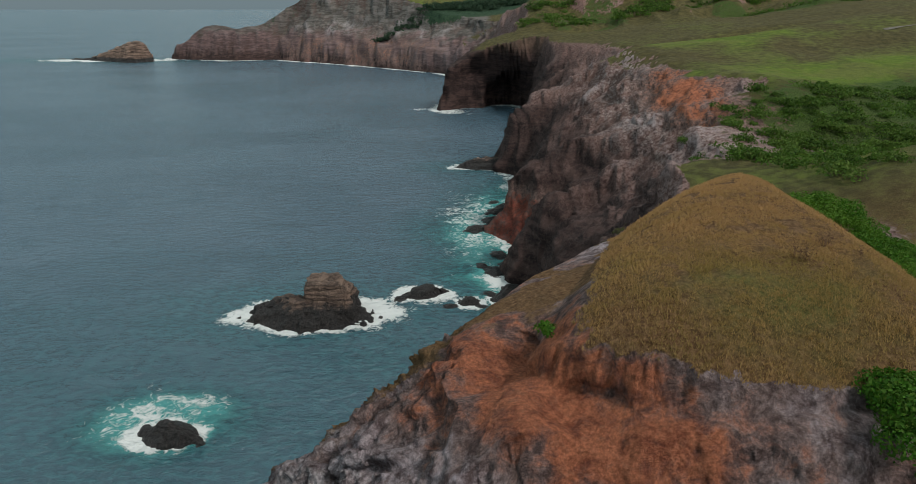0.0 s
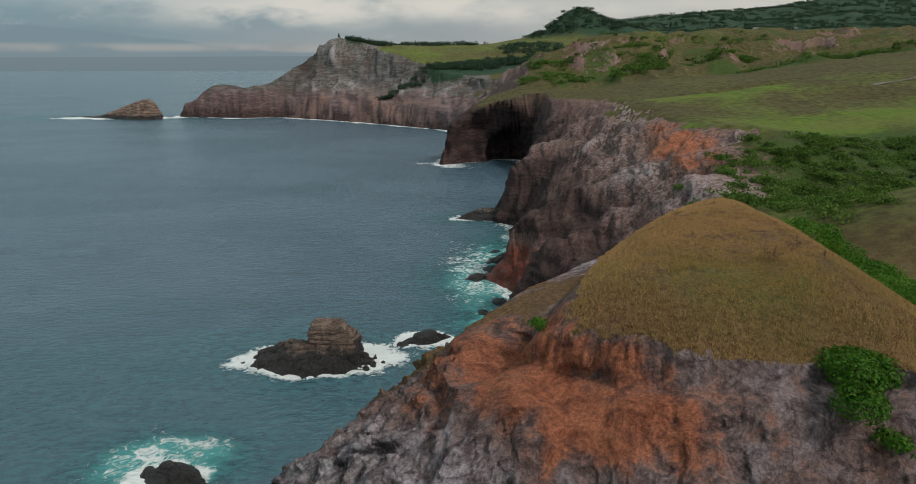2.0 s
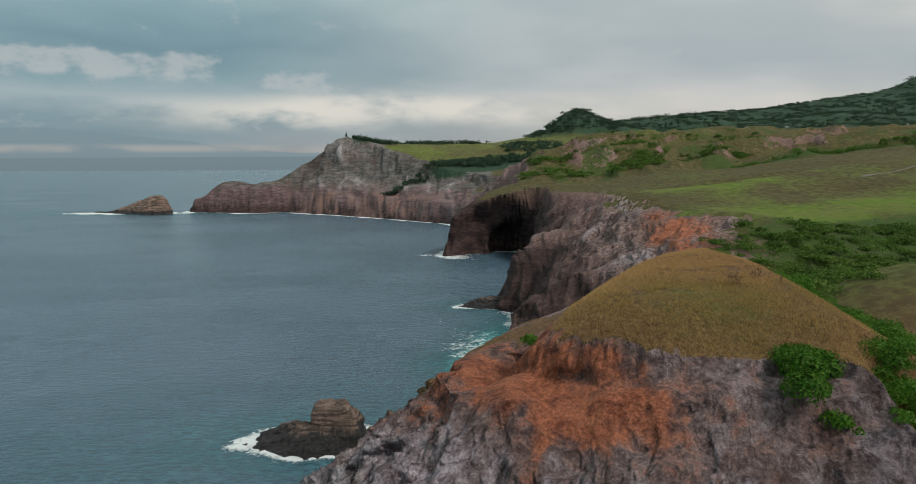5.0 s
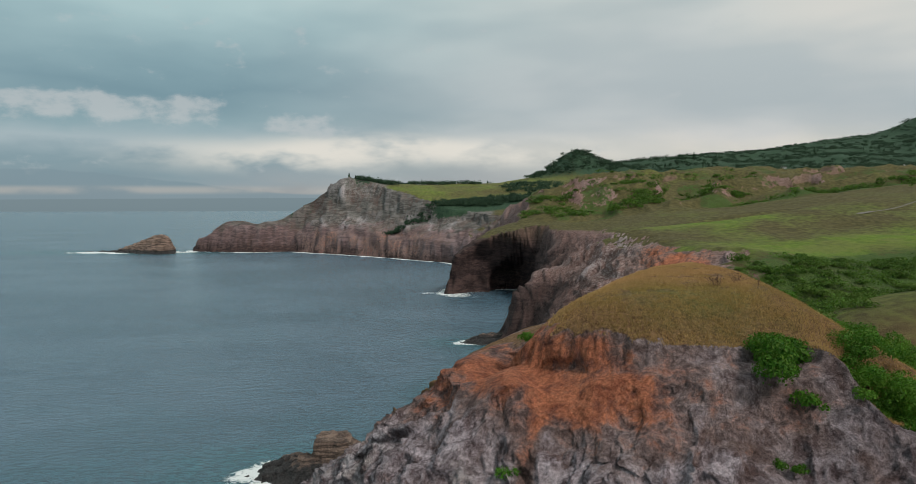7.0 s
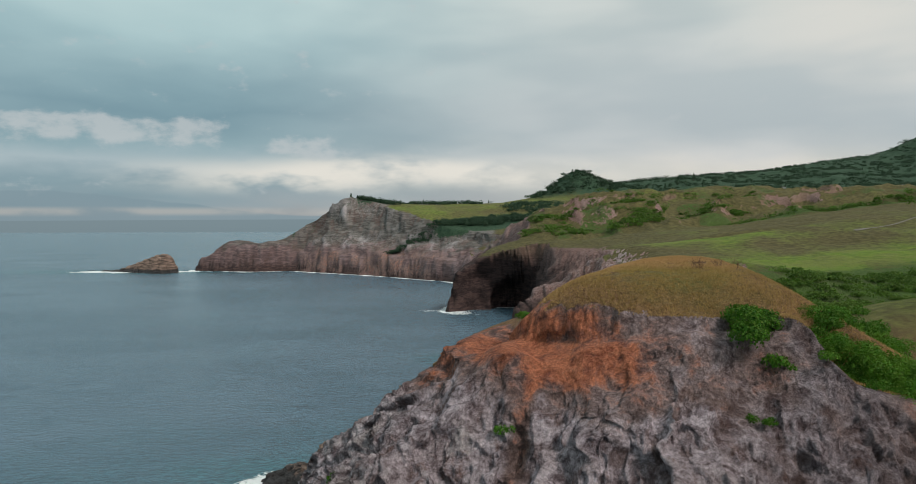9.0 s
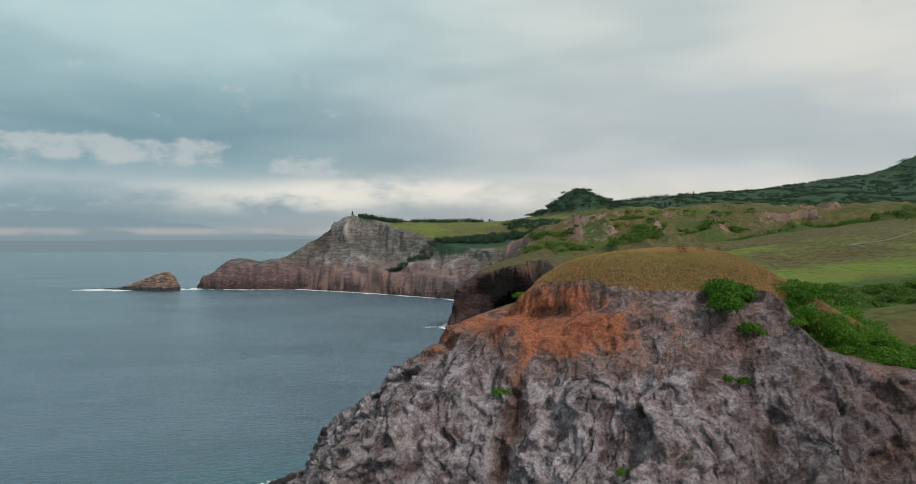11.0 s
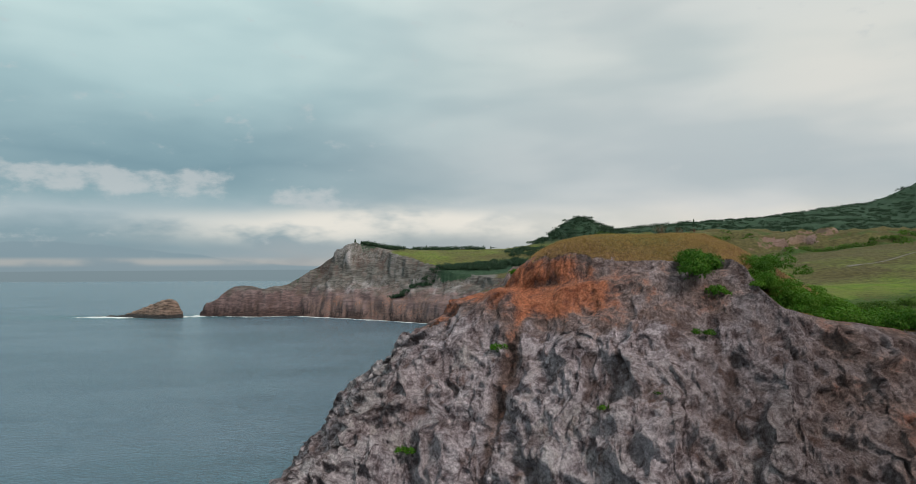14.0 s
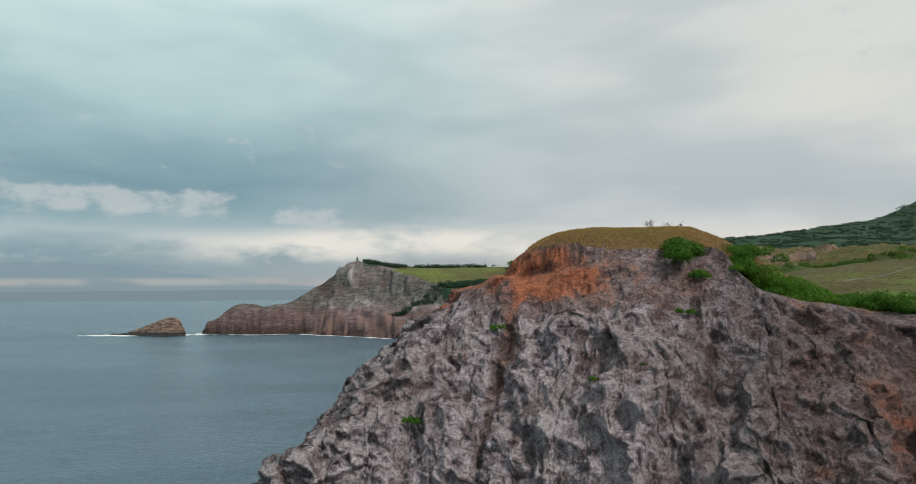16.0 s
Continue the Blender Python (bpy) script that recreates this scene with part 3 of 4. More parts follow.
# ---- the land ----
def zones(x, y, z, n, calm, d, crag):
    """What covers the ground: turf, its greenness, red soil, pale rock; scrub, dark lava and other dark rock, bare
    earth; crag shades the colour by relief.
    """
    nz = 0.35 * n[..., 2] + 0.65 * calm[..., 2]
    w = fbm(x / 14, y / 14, z / 14, 3, 71)
    w2 = fbm(x / 60, y / 60, None, 3, 73)
    head = step(np.hypot(x - 25, y - 50), 150, 110)
    w3 = fbm(x / 4, y / 4, z / 4, 3, 77)
    top, face, _ = headland_parts(x, y)
    margin = top - face + 2.0 * fbm(x / 2.2, y / 2.2, None, 4, 79)
    past = turf_edge(x, y)
    turf_near = step(past, 0.5, -0.3) * step(margin, -0.4, -1.6) * step(x - 9.0 - 0.27 * np.maximum(y - 44, 0) + 1.5 * w3, -1.2, 1.2)
    flank = step(y, 50, 60) * step(z, 66, 86) * step(w3 + 0.8 * w, -0.25, 0.15)
    turf_near = np.maximum(turf_near, 0.7 * flank)
    worn_hill = 0.12 * step(y, 760, 840) * step(y, 1280, 1200) * step(x, 60, 130)
    turf_far = step(nz + 0.06 * w + worn_hill, 0.84, 0.94) * step(z, 25, 50) * (1 - step(y, 1250, 1350) * step(x, -120, -210))
    turf_far = turf_far * (1 - step(y, 1150, 1250) * step(z, 104, 90) * step(x, 90, 20))
    turf_far = turf_far * (1 - step(y, 230, 280) * step(y, 780, 720) * step(x, 170, 150) * step(z, 86, 78))
    turf = turf_near * head + turf_far * (1 - head)
    green_near = 0.50 * bump(x, y, 24, 46, 11, 9) + 0.04 + 0.7 * step(x, 44, 56)
    w4 = fbm(x / 26, y / 40, None, 3, 75)
    field = bump(x, y, 245, 420, 135, 55, 14) + 0.8 * bump(x, y, 205, 545, 75, 34, 8) + 0.5 * bump(x, y, 470, 560, 110, 60, 20)
    green_far = 0.14 + 0.30 * w2 + 0.20 * w4 + 0.95 * field * (0.85 + 0.45 * w4) + 0.34 * step(y, 1280, 1340) * step(x, 420, 250) + 0.30 * bump(x, y, 150, 190, 90, 60)
    green = green_near * head + green_far * (1 - head)
    red_near = 0.84 * bump(x, y, 8.5, 40.2, 6.2, 3.2, -20) + 0.62 * bump(x, y, 4.0, 50, 6, 9) + 0.52 * gully_line(x, y) * step(z, 78, 96) + 0.45 * bump(x, y, 16, 36, 7, 4) + 0.6 * bump(x, y, 58, 22, 14, 12) * step(z, 98, 90) + 0.30 * bump(x, y, 44, 24, 11, 12) + 0.26 * step(z + 2 * w3, 98, 103) + 0.40 * bump(x, y, 0, 60, 10, 16) * step(z, 84, 95) + 0.30 * w3 
    red_near = red_near + 0.12 * step(x - 0.5 * (y - 46), 0, -5) * step(y, 37, 42) + 0.10 * step(y, 52, 60) * step(x, 30, 10)
    red_far = (1.0 + 0.6 * w) * bump(x, y, 125, 375, 19, 78) * step(z, 56, 70) + 1.0 * bump(x, y, 38, 372, 34, 48) * step(z, 34, 16) + 0.50 * step(y, 1180, 1260) * step(y, 1700, 1500) * step(w, -0.4, 0.3) * step(x, -420, -300) * step(z + 10 * w, 62, 42) + 0.5 * bump(x, y, 330, 900, 160, 60)
    turf = turf * (1 - (1 - head) * step(bump(x, y, 124, 378, 16, 66) + 0.5 * w, 0.35, 0.7))
    red = (red_near * head + red_far * (1 - head)) * (1 - 0.9 * turf)
    # on the headland, pale only on faces turned towards -y, mostly lower down
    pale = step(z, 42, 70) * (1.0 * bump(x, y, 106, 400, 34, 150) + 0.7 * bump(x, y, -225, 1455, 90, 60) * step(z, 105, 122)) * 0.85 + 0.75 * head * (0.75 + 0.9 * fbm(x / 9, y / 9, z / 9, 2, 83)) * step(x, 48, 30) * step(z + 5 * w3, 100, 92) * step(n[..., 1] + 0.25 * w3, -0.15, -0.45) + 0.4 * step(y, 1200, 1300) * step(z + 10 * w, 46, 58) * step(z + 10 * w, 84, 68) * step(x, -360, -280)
    scrub = 0.95 * bump(x, y, 220, 325, 95, 50, 20) + 0.9 * bump(x, y, 330, 370, 130, 50, 15) + 0.9 * bump(x, y, -30, 1300, 150, 28, 0) * step(z, 70, 90)
    scrub = scrub + 0.95 * bump(x, y, 60, 1340, 110, 60) + 0.9 * bump(x, y, 300, 1830, 160, 170) + 1.0 * step(y, 1380, 1640) * step(x, 250, 460) + 0.8 * bump(x, y, -195, 1505, 60, 28)
    scrub = scrub + 0.52 * step(y, 770, 840) * step(y, 1200, 1050) * step(x, 60, 120) * step(fbm(x / 45, y / 45, None, 3, 81), 0.05, 0.4) + 0.75 * bump(x, y, 470, 820, 160, 34)
    scrub = scrub + 0.50 * bump(x, y, -400, 1490, 150, 45) * step(w, -0.3, 0.3) * step(z, 30, 50)
    scrub = scrub * (1 - head)
    basalt = np.clip(step(z, 14, 4) + 0.92 * step(y, 150, 240) * step(z + 24 * w, 74, 42) * step(y, 1150, 1000) + 0.95 * bump(x, y, 30, 800, 130, 80) + 0.8 * step(y, 1200, 1300) * np.maximum(step(z, 26, 10), 0.35 * step(x + 40 * w, -260, -340)), 0, 1) * (1 - 0.8 * np.clip(red, 0, 1) * head)
    # headland: darker on the seaward side, on faces not turned towards -y
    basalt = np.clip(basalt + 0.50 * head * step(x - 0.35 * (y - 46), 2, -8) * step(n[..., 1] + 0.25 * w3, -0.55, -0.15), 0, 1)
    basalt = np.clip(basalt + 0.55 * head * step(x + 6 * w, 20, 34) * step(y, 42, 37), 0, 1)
    bare = np.clip(0.75 * step(y, 770, 850) * step(y, 1250, 1100) * step(x, 120, 200) * step(fbm(x / 60, y / 45, None, 3, 86), -0.15, 0.3) + 0.35 * bump(x, y, 75, 815, 90, 40) * step(z, 60, 75), 0, 1)
    turf = turf * (1 - 0.6 * bare * step(fbm(x / 45, y / 45, None, 3, 85) + 0.6 * w2, 0.05, 0.35))
    clip = lambda v: np.clip(v, 0, 1)
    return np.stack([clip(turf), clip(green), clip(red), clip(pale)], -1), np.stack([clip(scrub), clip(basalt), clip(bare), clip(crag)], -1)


def roughen(x, y, z, n, d, near):
    """Breaks the rock along its normals: down-slope flutes, ledges and lumps; turf stays smooth."""
    bare = np.maximum(step(n[..., 2], 0.90, 0.70), 0.9 * step(z, 45, 30) * step(y, 230, 280)) * step(z, -3, 1)
    if near:
        top, face, _ = headland_parts(x, y)
        bare = np.maximum(bare * step(top - face, -1.5, 0.5), step(top - face, 0.2, 1.5))
        seaward = step(x - 0.35 * (y - 46), 4, -4)
        wx, wy, wz = (1.5 * fbm(x / 5, y / 5, z / 5, 3, k) for k in (87, 88, 89))
        r = np.hypot(x - 17, 66 - y)
        u = 27 * np.arctan2(x - 17, 66 - y) + 0.30 * r
        flute = crags((u + 2.4 * wx) / 8.5, (r + 2 * wz) / 22, None, 2, 91)
        rib = crags((x + wx) / 4.6, (y + wy) / 4.6, (z + 0.45 * (x + wy)) / 6.2, 6, 92)
        fold = crags((u + 1.7 * wx) / 3.3, (r + 1.6 * wz) / 12.0, None, 6, 95)
        knob = crags((x + 0.6 * wy) / 1.7, (y + 0.6 * wx) / 1.7, (z + 0.3 * x + 0.6 * wz) / 1.5, 5, 93)
        pit = step(fbm((x + wx) / 1.5, y / 1.5, (z + wz) / 1.25, 2, 94), 0.28, 0.62) * step(fbm(x / 6, y / 6, z / 6, 2, 90), -0.25, 0.2)
        worn = 0.35 + 0.85 * step(fbm(x / 7, y / 7, z / 7, 3, 97), -0.3, 0.3)
        high = 1 - 0.75 * step(z, 97, 104)
        grain = crags(x / 0.95, (y + 0.3 * wx) / 0.95, z / 0.8, 3, 99)
        lump = high * (2.7 * flute + 2.9 * fold) + (0.4 + 0.6 * high) * 1.5 * rib + worn * 0.40 * knob + 0.30 * grain - 0.18 * worn * pit - 0.9
        lump = lump + 0.9 * fbm(x / 11, y / 11, z / 8, 2, 96) + seaward * (0.8 * crags(x / 6.5, y / 6.5, z / 9, 3, 98) - 0.3)
        # the gully that carries red soil down the face
        gully = gully_line(x, y)
        lump = lump - 0.7 * gully
        # crag drives the relief shading in the colour: high on crests, low in pits
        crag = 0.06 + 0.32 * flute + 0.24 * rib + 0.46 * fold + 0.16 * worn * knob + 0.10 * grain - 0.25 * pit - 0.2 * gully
        # overhung hollows under the seaward corner of the turf
        for cx, cy, cz, rx, ry, rz, px, py in ((4.6, 51.0, 102.6, 3.4, 4.8, 2.0, 2.0, 0.3), (9.2, 42.0, 104.6, 4.6, 2.2, 1.3, 0.2, 0.7), (0.5, 48.0, 99.8, 3.2, 2.8, 1.2, 1.3, 0.6)):
            scoop = np.clip(1 - ((x - cx) / rx) ** 2 - ((y - cy) / ry) ** 2 - ((z - cz) / rz) ** 2, 0, 1) ** 0.6
            x, y = x + px * scoop, y + py * scoop
        soft = 1 - 0.62 * bump(x, y, 8.0, 42.5, 9, 6.0, -20) - 0.10 * step(z, 97, 103)
        out = bare * (lump - 0.6) * soft + (1 - bare) * 0.10 * fbm(x / 1.4, y / 1.4, None, 3, 99)
    else:
        big = step(y, 1000, 1300)
        sway = 9 * fbm(x / 40, y / 40, z / 40, 2, 100)
        spine = crags((x + sway) / 46, (y - sway) / 46, (z + 0.3 * y) / 110, 5, 101)
        ledge = crags((x + 0.4 * sway) / 12, y / 12, (z + 0.2 * x) * (1 / 24 + big / 40), 4, 103)
        lump = (9.0 + 2.0 * big) * spine + (3.6 + 1.4 * big) * ledge + (1.1 + 0.3 * big) * fbm(x / 50, y / 50, z / (4.0 + 4.0 * big), 2, 105) + 0.6 * fbm(x / 5, y / 5, z / 4, 2, 106, ridged=True) - 4.0
        # the same crest-to-hollow shading value for the far cliffs
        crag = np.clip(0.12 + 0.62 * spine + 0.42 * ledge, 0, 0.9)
        out = bare * lump + (1 - bare) * 0.5 * fbm(x / 12, y / 12, None, 3, 107)
    # the sea cave under the dark cliff
    hollow = 0
    if not near:
        bowl = 1.04 - ((x - 42) / 62) ** 2 - (np.maximum(z, 0) / 70) ** 2 + 0.16 * fbm(x / 22, z / 22, None, 3, 109)
        arch = 1.0 - ((x - 62) / 32) ** 2 - (np.maximum(z, 0) / 42) ** 2 + 0.2 * fbm(x / 9, z / 9, None, 2, 110)
        hollow = step(y, 770, 785) * step(y, 862, 845) * (34 * np.clip(bowl, 0, 1) ** 0.75 + 34 * np.clip(arch, 0, 1) ** 0.6)
    x, y, z = x + n[..., 0] * out, y + n[..., 1] * out + hollow, z + n[..., 2] * out * 0.7
    return x, y, z, crag


def build_land(name, label, near, *ring):
    x, y, z, d = ring_mesh(*ring)
    n = normals_of(x, y, z)
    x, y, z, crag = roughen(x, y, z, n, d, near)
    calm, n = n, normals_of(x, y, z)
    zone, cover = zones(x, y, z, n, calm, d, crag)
    faces = grid_faces(*x.shape)
    faces = faces[(z.ravel()[faces] > -3.0).any(axis=1)]
    co = np.stack([x, y, z], -1).reshape(-1, 3)
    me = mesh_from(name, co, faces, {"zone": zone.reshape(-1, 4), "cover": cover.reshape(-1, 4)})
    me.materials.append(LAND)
    return tagged(new(name, me), label, "ground", kind="structure")


NEAR = build_land("ground_headland", "grassy sea headland with grey and red eroded rock faces", True, 26, 180, ((-42, -27, 60), (-27, 39, 960), (39, 57, 60)), 620, 900, 0.0, 76.0)
FAR = build_land("ground_coast", "rugged volcanic coast with cliffs, pastures, scrub valleys and hills", False, 174, 4300, ((-44, 40, 840), (40, 72, 60)), 480, 1200, 1.5)


# ---- the sea ----
REEFS = [(-62, 271, 30, 15), (-15, 292, 13, 7), (6, 283, 6, 5), (22, 287, 8, 6), (-92, 184, 11, 6.5), (11, 537, 16, 9), (-700, 1425, 110, 22)]


def build_sea():
    ang = np.radians(np.concatenate([np.linspace(-180, -44, 60), np.linspace(-43, 43, 440), np.linspace(44, 180, 60)]))[:, None]
    rr = np.exp(np.linspace(math.log(0.5), math.log(6500), 520))[None, :]
    x, y = np.sin(ang) * rr, -20 + np.cos(ang) * rr
    d = -shore_distance(x, y)
    ragged = d + 9 * fbm(x / 34, y / 34, None, 3, 201)
    foam = step(ragged, 22, 1) * (0.45 + 0.5 * step(fbm(x / 70, y / 70, None, 2, 203), -0.3, 0.4)) * step(y, 230, 280) + 0.60 * step(d, 11, 1) * step(y, 1150, 1250) * step(fbm(x / 40, y / 40, None, 3, 205), -0.15, 0.25)
    foam = foam * (1 - 0.75 * bump(x, y, 40, 690, 60, 95)) * (1 - 0.98 * bump(x, y, 42, 815, 42, 34))
    foam = np.maximum(foam, 0.50 * bump(x, y, 10, 372, 26, 62) + 0.3 * bump(x, y, 8, 440, 34, 50))
    foam = np.maximum(foam, 0.45 * bump(x, y, -40, 820, 18, 12) + 0.38 * bump(x, y, -62, 830, 30, 14))
    shoal = 0.8 * step(d, 70, 0) * step(y, 240, 300) * step(y, 560, 440) + 0.22 * step(d, 90, 10) * step(y, 150, 280) * step(y, 700, 420)
    shoal = np.maximum(shoal, 0.38 * step(y, 420, 200) * step(x, -330, -90) + 0.12 * fbm(x / 60, y / 30, None, 3, 219))
    for cx, cy, rx, ry in REEFS:
        r = np.hypot((x - cx) / rx, (y - cy) / ry) + 0.28 * fbm(x / 11, y / 11, None, 3, 207)
        foam = np.maximum(foam, 0.95 * step(r, 1.75, 0.95))
        shoal = np.maximum(shoal, 0.55 * step(r, 4.5, 1.0))
    drift = np.maximum(bump(x, y, -101, 196, 14, 15), bump(x, y, -92, 203, 22, 8))
    foam = np.maximum(foam, 0.70 * drift)
    foam = np.maximum(foam, 0.60 * bump(x, y, -99, 194, 27, 21))
    shoal = np.maximum(shoal, np.maximum(1.15 * bump(x, y, -96, 191, 36, 26), 0.5 * bump(x, y, -25, 235, 60, 45)))
    caps = fbm(x / 9, y / 5, None, 3, 215) * step(fbm(x / 80, y / 80, None, 2, 217), 0.1, 0.5)
    foam = np.maximum(foam, 0.42 * step(caps, 0.42, 0.6) * step(y, 180, 230) * step(d, 260, 60))
    zed = 0.35 * fbm(x / 16, y / 9, None, 3, 211) * step(rr, 1500, 500) + 0.25 * foam * fbm(x / 3, y / 3, None, 2, 213)
    surf = np.stack([np.clip(foam, 0, 1), np.clip(shoal, 0, 1), np.zeros_like(x), np.ones_like(x)], -1).reshape(-1, 4)
    co = np.stack([x, y, zed + np.zeros_like(x)], -1).reshape(-1, 3)
    me = mesh_from("sea", co, grid_faces(*x.shape)[:, ::-1], {"surf": surf})
    me.materials.append(SEA)
    return tagged(new("sea", me), "grey-blue open sea with turquoise shallows and white surf", "water", kind="structure")


build_sea()


# ---- rocks in the sea ----
def rock_mesh(name, height, seed, grain, beds=0.0, n=120):
    """A rock whose outline height(x, y) gives; broken up by noise, cut off under water."""
    u = np.linspace(-1, 1, n)
    gx, gy = np.meshgrid(u, u, indexing="ij")
    x, y, z, = height(gx, gy)
    nn = normals_of(x, y, z)
    s = grain
    k = s * (0.70 * fbm(x / (3 * s), y / (3 * s), z / (4 * s), 4, seed, ridged=True) + 0.40 * fbm(x / (1.3 * s), y / (1.3 * s), z / (1.6 * s), 3, seed + 5)) + beds * fbm(x / 14, y / 14, z / 1.1, 2, seed + 9)
    x, y, z = x + nn[..., 0] * k, y + nn[..., 1] * k, z + nn[..., 2] * k * 0.6
    f = grid_faces(n, n)
    f = f[(z.ravel()[f] > -1.5).any(axis=1)]
    me = mesh_from(name, np.stack([x, y, z], -1).reshape(-1, 3), f)
    me.materials.append(BASALT)
    return me


def mound(rx, ry, h, seed, sharp=1.2):
    """The outline of a low rock: a lumpy mound."""
    def at(u, v):
        r = np.hypot(u, v) * (1 + 0.30 * fbm(u * 2.2 + seed, v * 2.2, None, 3, seed))
        z = h * (1 - np.clip(r / 0.8, 0, 1.6) ** sharp) * (1 + 0.35 * fbm(u * 3, v * 3 + seed, None, 2, seed + 1))
        return u * rx / 0.8, v * ry / 0.8, np.maximum(z, -3)
    return at


def skirt_outline(u, v):
    """A low apron of broken lava."""
    x, y = u * 46, v * 26
    wob = 3.0 * fbm(x / 12, y / 12, None, 3, 301)
    jag = fbm(x / 7, y / 7, None, 3, 303, ridged=True)
    z = 7.0 * (1 - (np.clip(np.hypot((x + 2) / 23, (y + 0.10 * x + 1) / 12) + 0.06 * wob, 0, 1.5)) ** 1.2) + 3.6 * bump(x, y, -6, -2, 14, 7) + 2.6 * jag
    return x, y, np.maximum(z, -3)


def tower_outline(u, v):
    """A square block with a lower step on its landward end."""
    x, y = u * 17 + 7, v * 14 + 2
    wob = 3.0 * fbm(x / 12, y / 12, None, 3, 301)
    z = 15.4 - 4.5 * np.maximum(0, np.maximum(np.abs(x - 7 - wob * 0.6) - 9.0, np.abs(y - 2 - wob * 0.5) - 6.0)) - 1.6 * step(x, -1, -3) + wob * 0.3 - 4.5 * step(x + wob, 12, 15)
    return x, y, np.maximum(z, -3)


def place_rock(name, me, x, y, turn, label, category="rock", group=""):
    ob = new(name, me)
    ob.matrix_world = pose(x, y, 0, 0, 0, turn)
    return tagged(ob, label, category, group)


sea_rock = place_rock("lava_islet", None, -62, 270, 4, "dark lava rock with a square brown tower in white surf", "sea stack")
for name, me in (("skirt", rock_mesh("skirt", skirt_outline, 311, 2.8, 0.8, 170)), ("tower", rock_mesh("tower", tower_outline, 315, 2.2, 1.2, 130))):
    new(name, me).parent = sea_rock
place_rock("reef_rock", rock_mesh("reef_rock", mound(13, 4.6, 4.6, 321), 322, 2.8, 0.6, 150), -16, 292, 18, "long low black lava reef awash in foam", "rock", "rocks awash off the cliff")
place_rock("reef_rock", rock_mesh("reef_rock", mound(4.5, 3.6, 3.4, 331), 332, 1.0, 0, 60), 5, 283, 0, "small black rock standing out of foam", "rock", "rocks awash off the cliff")
place_rock("reef_rock", rock_mesh("reef_rock", mound(7, 4.5, 4.6, 341), 342, 1.2, 0, 60), 22, 288, 25, "black boulder at the foot of the cliff", "rock", "rocks awash off the cliff")
place_rock("surf_rock", rock_mesh("surf_rock", mound(10.5, 5.2, 4.8, 351), 352, 3.4, 0.8, 150), -91, 184, -14, "jagged black lava rock ringed by turquoise water and foam")
place_rock("lava_spit", rock_mesh("lava_spit", mound(28, 8.5, 7.5, 361, 1.6), 362, 2.2), 25, 537, 4, "flat black lava spit running out from the cliff foot")


def islet_outline(u, v):
    x, y = u * 125, v * 40
    wob = fbm(x / 30, y / 30, None, 3, 371)
    back = np.clip((x + 30) / 108, 0, 1)
    crest = 33 * back ** 0.8 * step(x, 110, 92) - 2 + 3 * step(x, -112, -60)
    z = (crest + 4 * wob + 2) - 40 * np.abs(y / (24 + 6 * back)) ** 1.7
    z = np.where(np.abs(x) > 112, -3, z)
    return x, y, np.maximum(z, -3)


place_rock("islet", rock_mesh("islet", islet_outline, 373, 5.0, 1.5, 150), -708, 1425, -16, "whale-backed brown rock islet off the cape", "islet")

LOW = [rock_mesh("foot_rock", mound(6.5, 3.6, 2.6, 381 + 10 * i), 382 + 10 * i, 2.4, 0.3, 64) for i in range(3)]
rng = random.Random(77)
for i, (fx, fy, fs) in enumerate([(18, 319, 1.0), (30, 322, 1.5), (12, 327, 0.6), (22, 342, 0.9), (20, 402, 1.1), (28, 418, 1.6), (31, 430, 1.1), (24, 440, 0.6), (40, 455, 1.2), (10, 384, 1.2), (27, 300, 0.8), (15, 292, 0.6), (-3, 279, 0.5), (10, 279, 0.45), (36, 312, 1.3)]):
    ob = place_rock("foot_rock", LOW[i % 3], fx, fy, rng.uniform(0, 360), "black wet lava boulder in the surf under the cliff", "rock", "boulders under the cliff")
    ob.scale = (fs, fs, fs * 0.75)

# ---- the road over the pasture ----
def gravel_material():
    m, n, b = material("gravel")
    pos = n.add("ShaderNodeNewGeometry").outputs["Position"]
    n.put(b.inputs["Base Color"], n.mix(n.step(n.noise(pos, 0.7, 6, 0.6), 0.35, 0.65), (0.10, 0.09, 0.07), (0.20, 0.18, 0.15)))
    b.inputs["Roughness"].default_value = 0.95
    return m


def build_road():
    stops = [(316, 536), (324, 540), (340, 547), (366, 560), (404, 588), (470, 640), (560, 690)]
    t = np.linspace(0, len(stops) - 1, 120)
    x, y = np.interp(t, range(len(stops)), [p[0] for p in stops]), np.interp(t, range(len(stops)), [p[1] for p in stops])
    k = np.ones(9) / 9
    x, y = np.convolve(np.pad(x, 4, "edge"), k, "valid"), np.convolve(np.pad(y, 4, "edge"), k, "valid")
    dx, dy = np.gradient(x), np.gradient(y)
    length = np.hypot(dx, dy)
    wide = (0.9 + 1.6 * np.exp(-((x - 322) / 9) ** 2))[:, None] * np.linspace(-1, 1, 5)[None, :]
    px, py = x[:, None] - (dy / length)[:, None] * wide, y[:, None] + (dx / length)[:, None] * wide
    z, _ = land_height(px, py)
    me = mesh_from("road", np.stack([px, py, z + 0.35], -1).reshape(-1, 3), grid_faces(120, 5))
    me.materials.append(gravel_material())
    return tagged(new("road", me), "narrow pale gravel road over the pasture", "road", kind="structure")


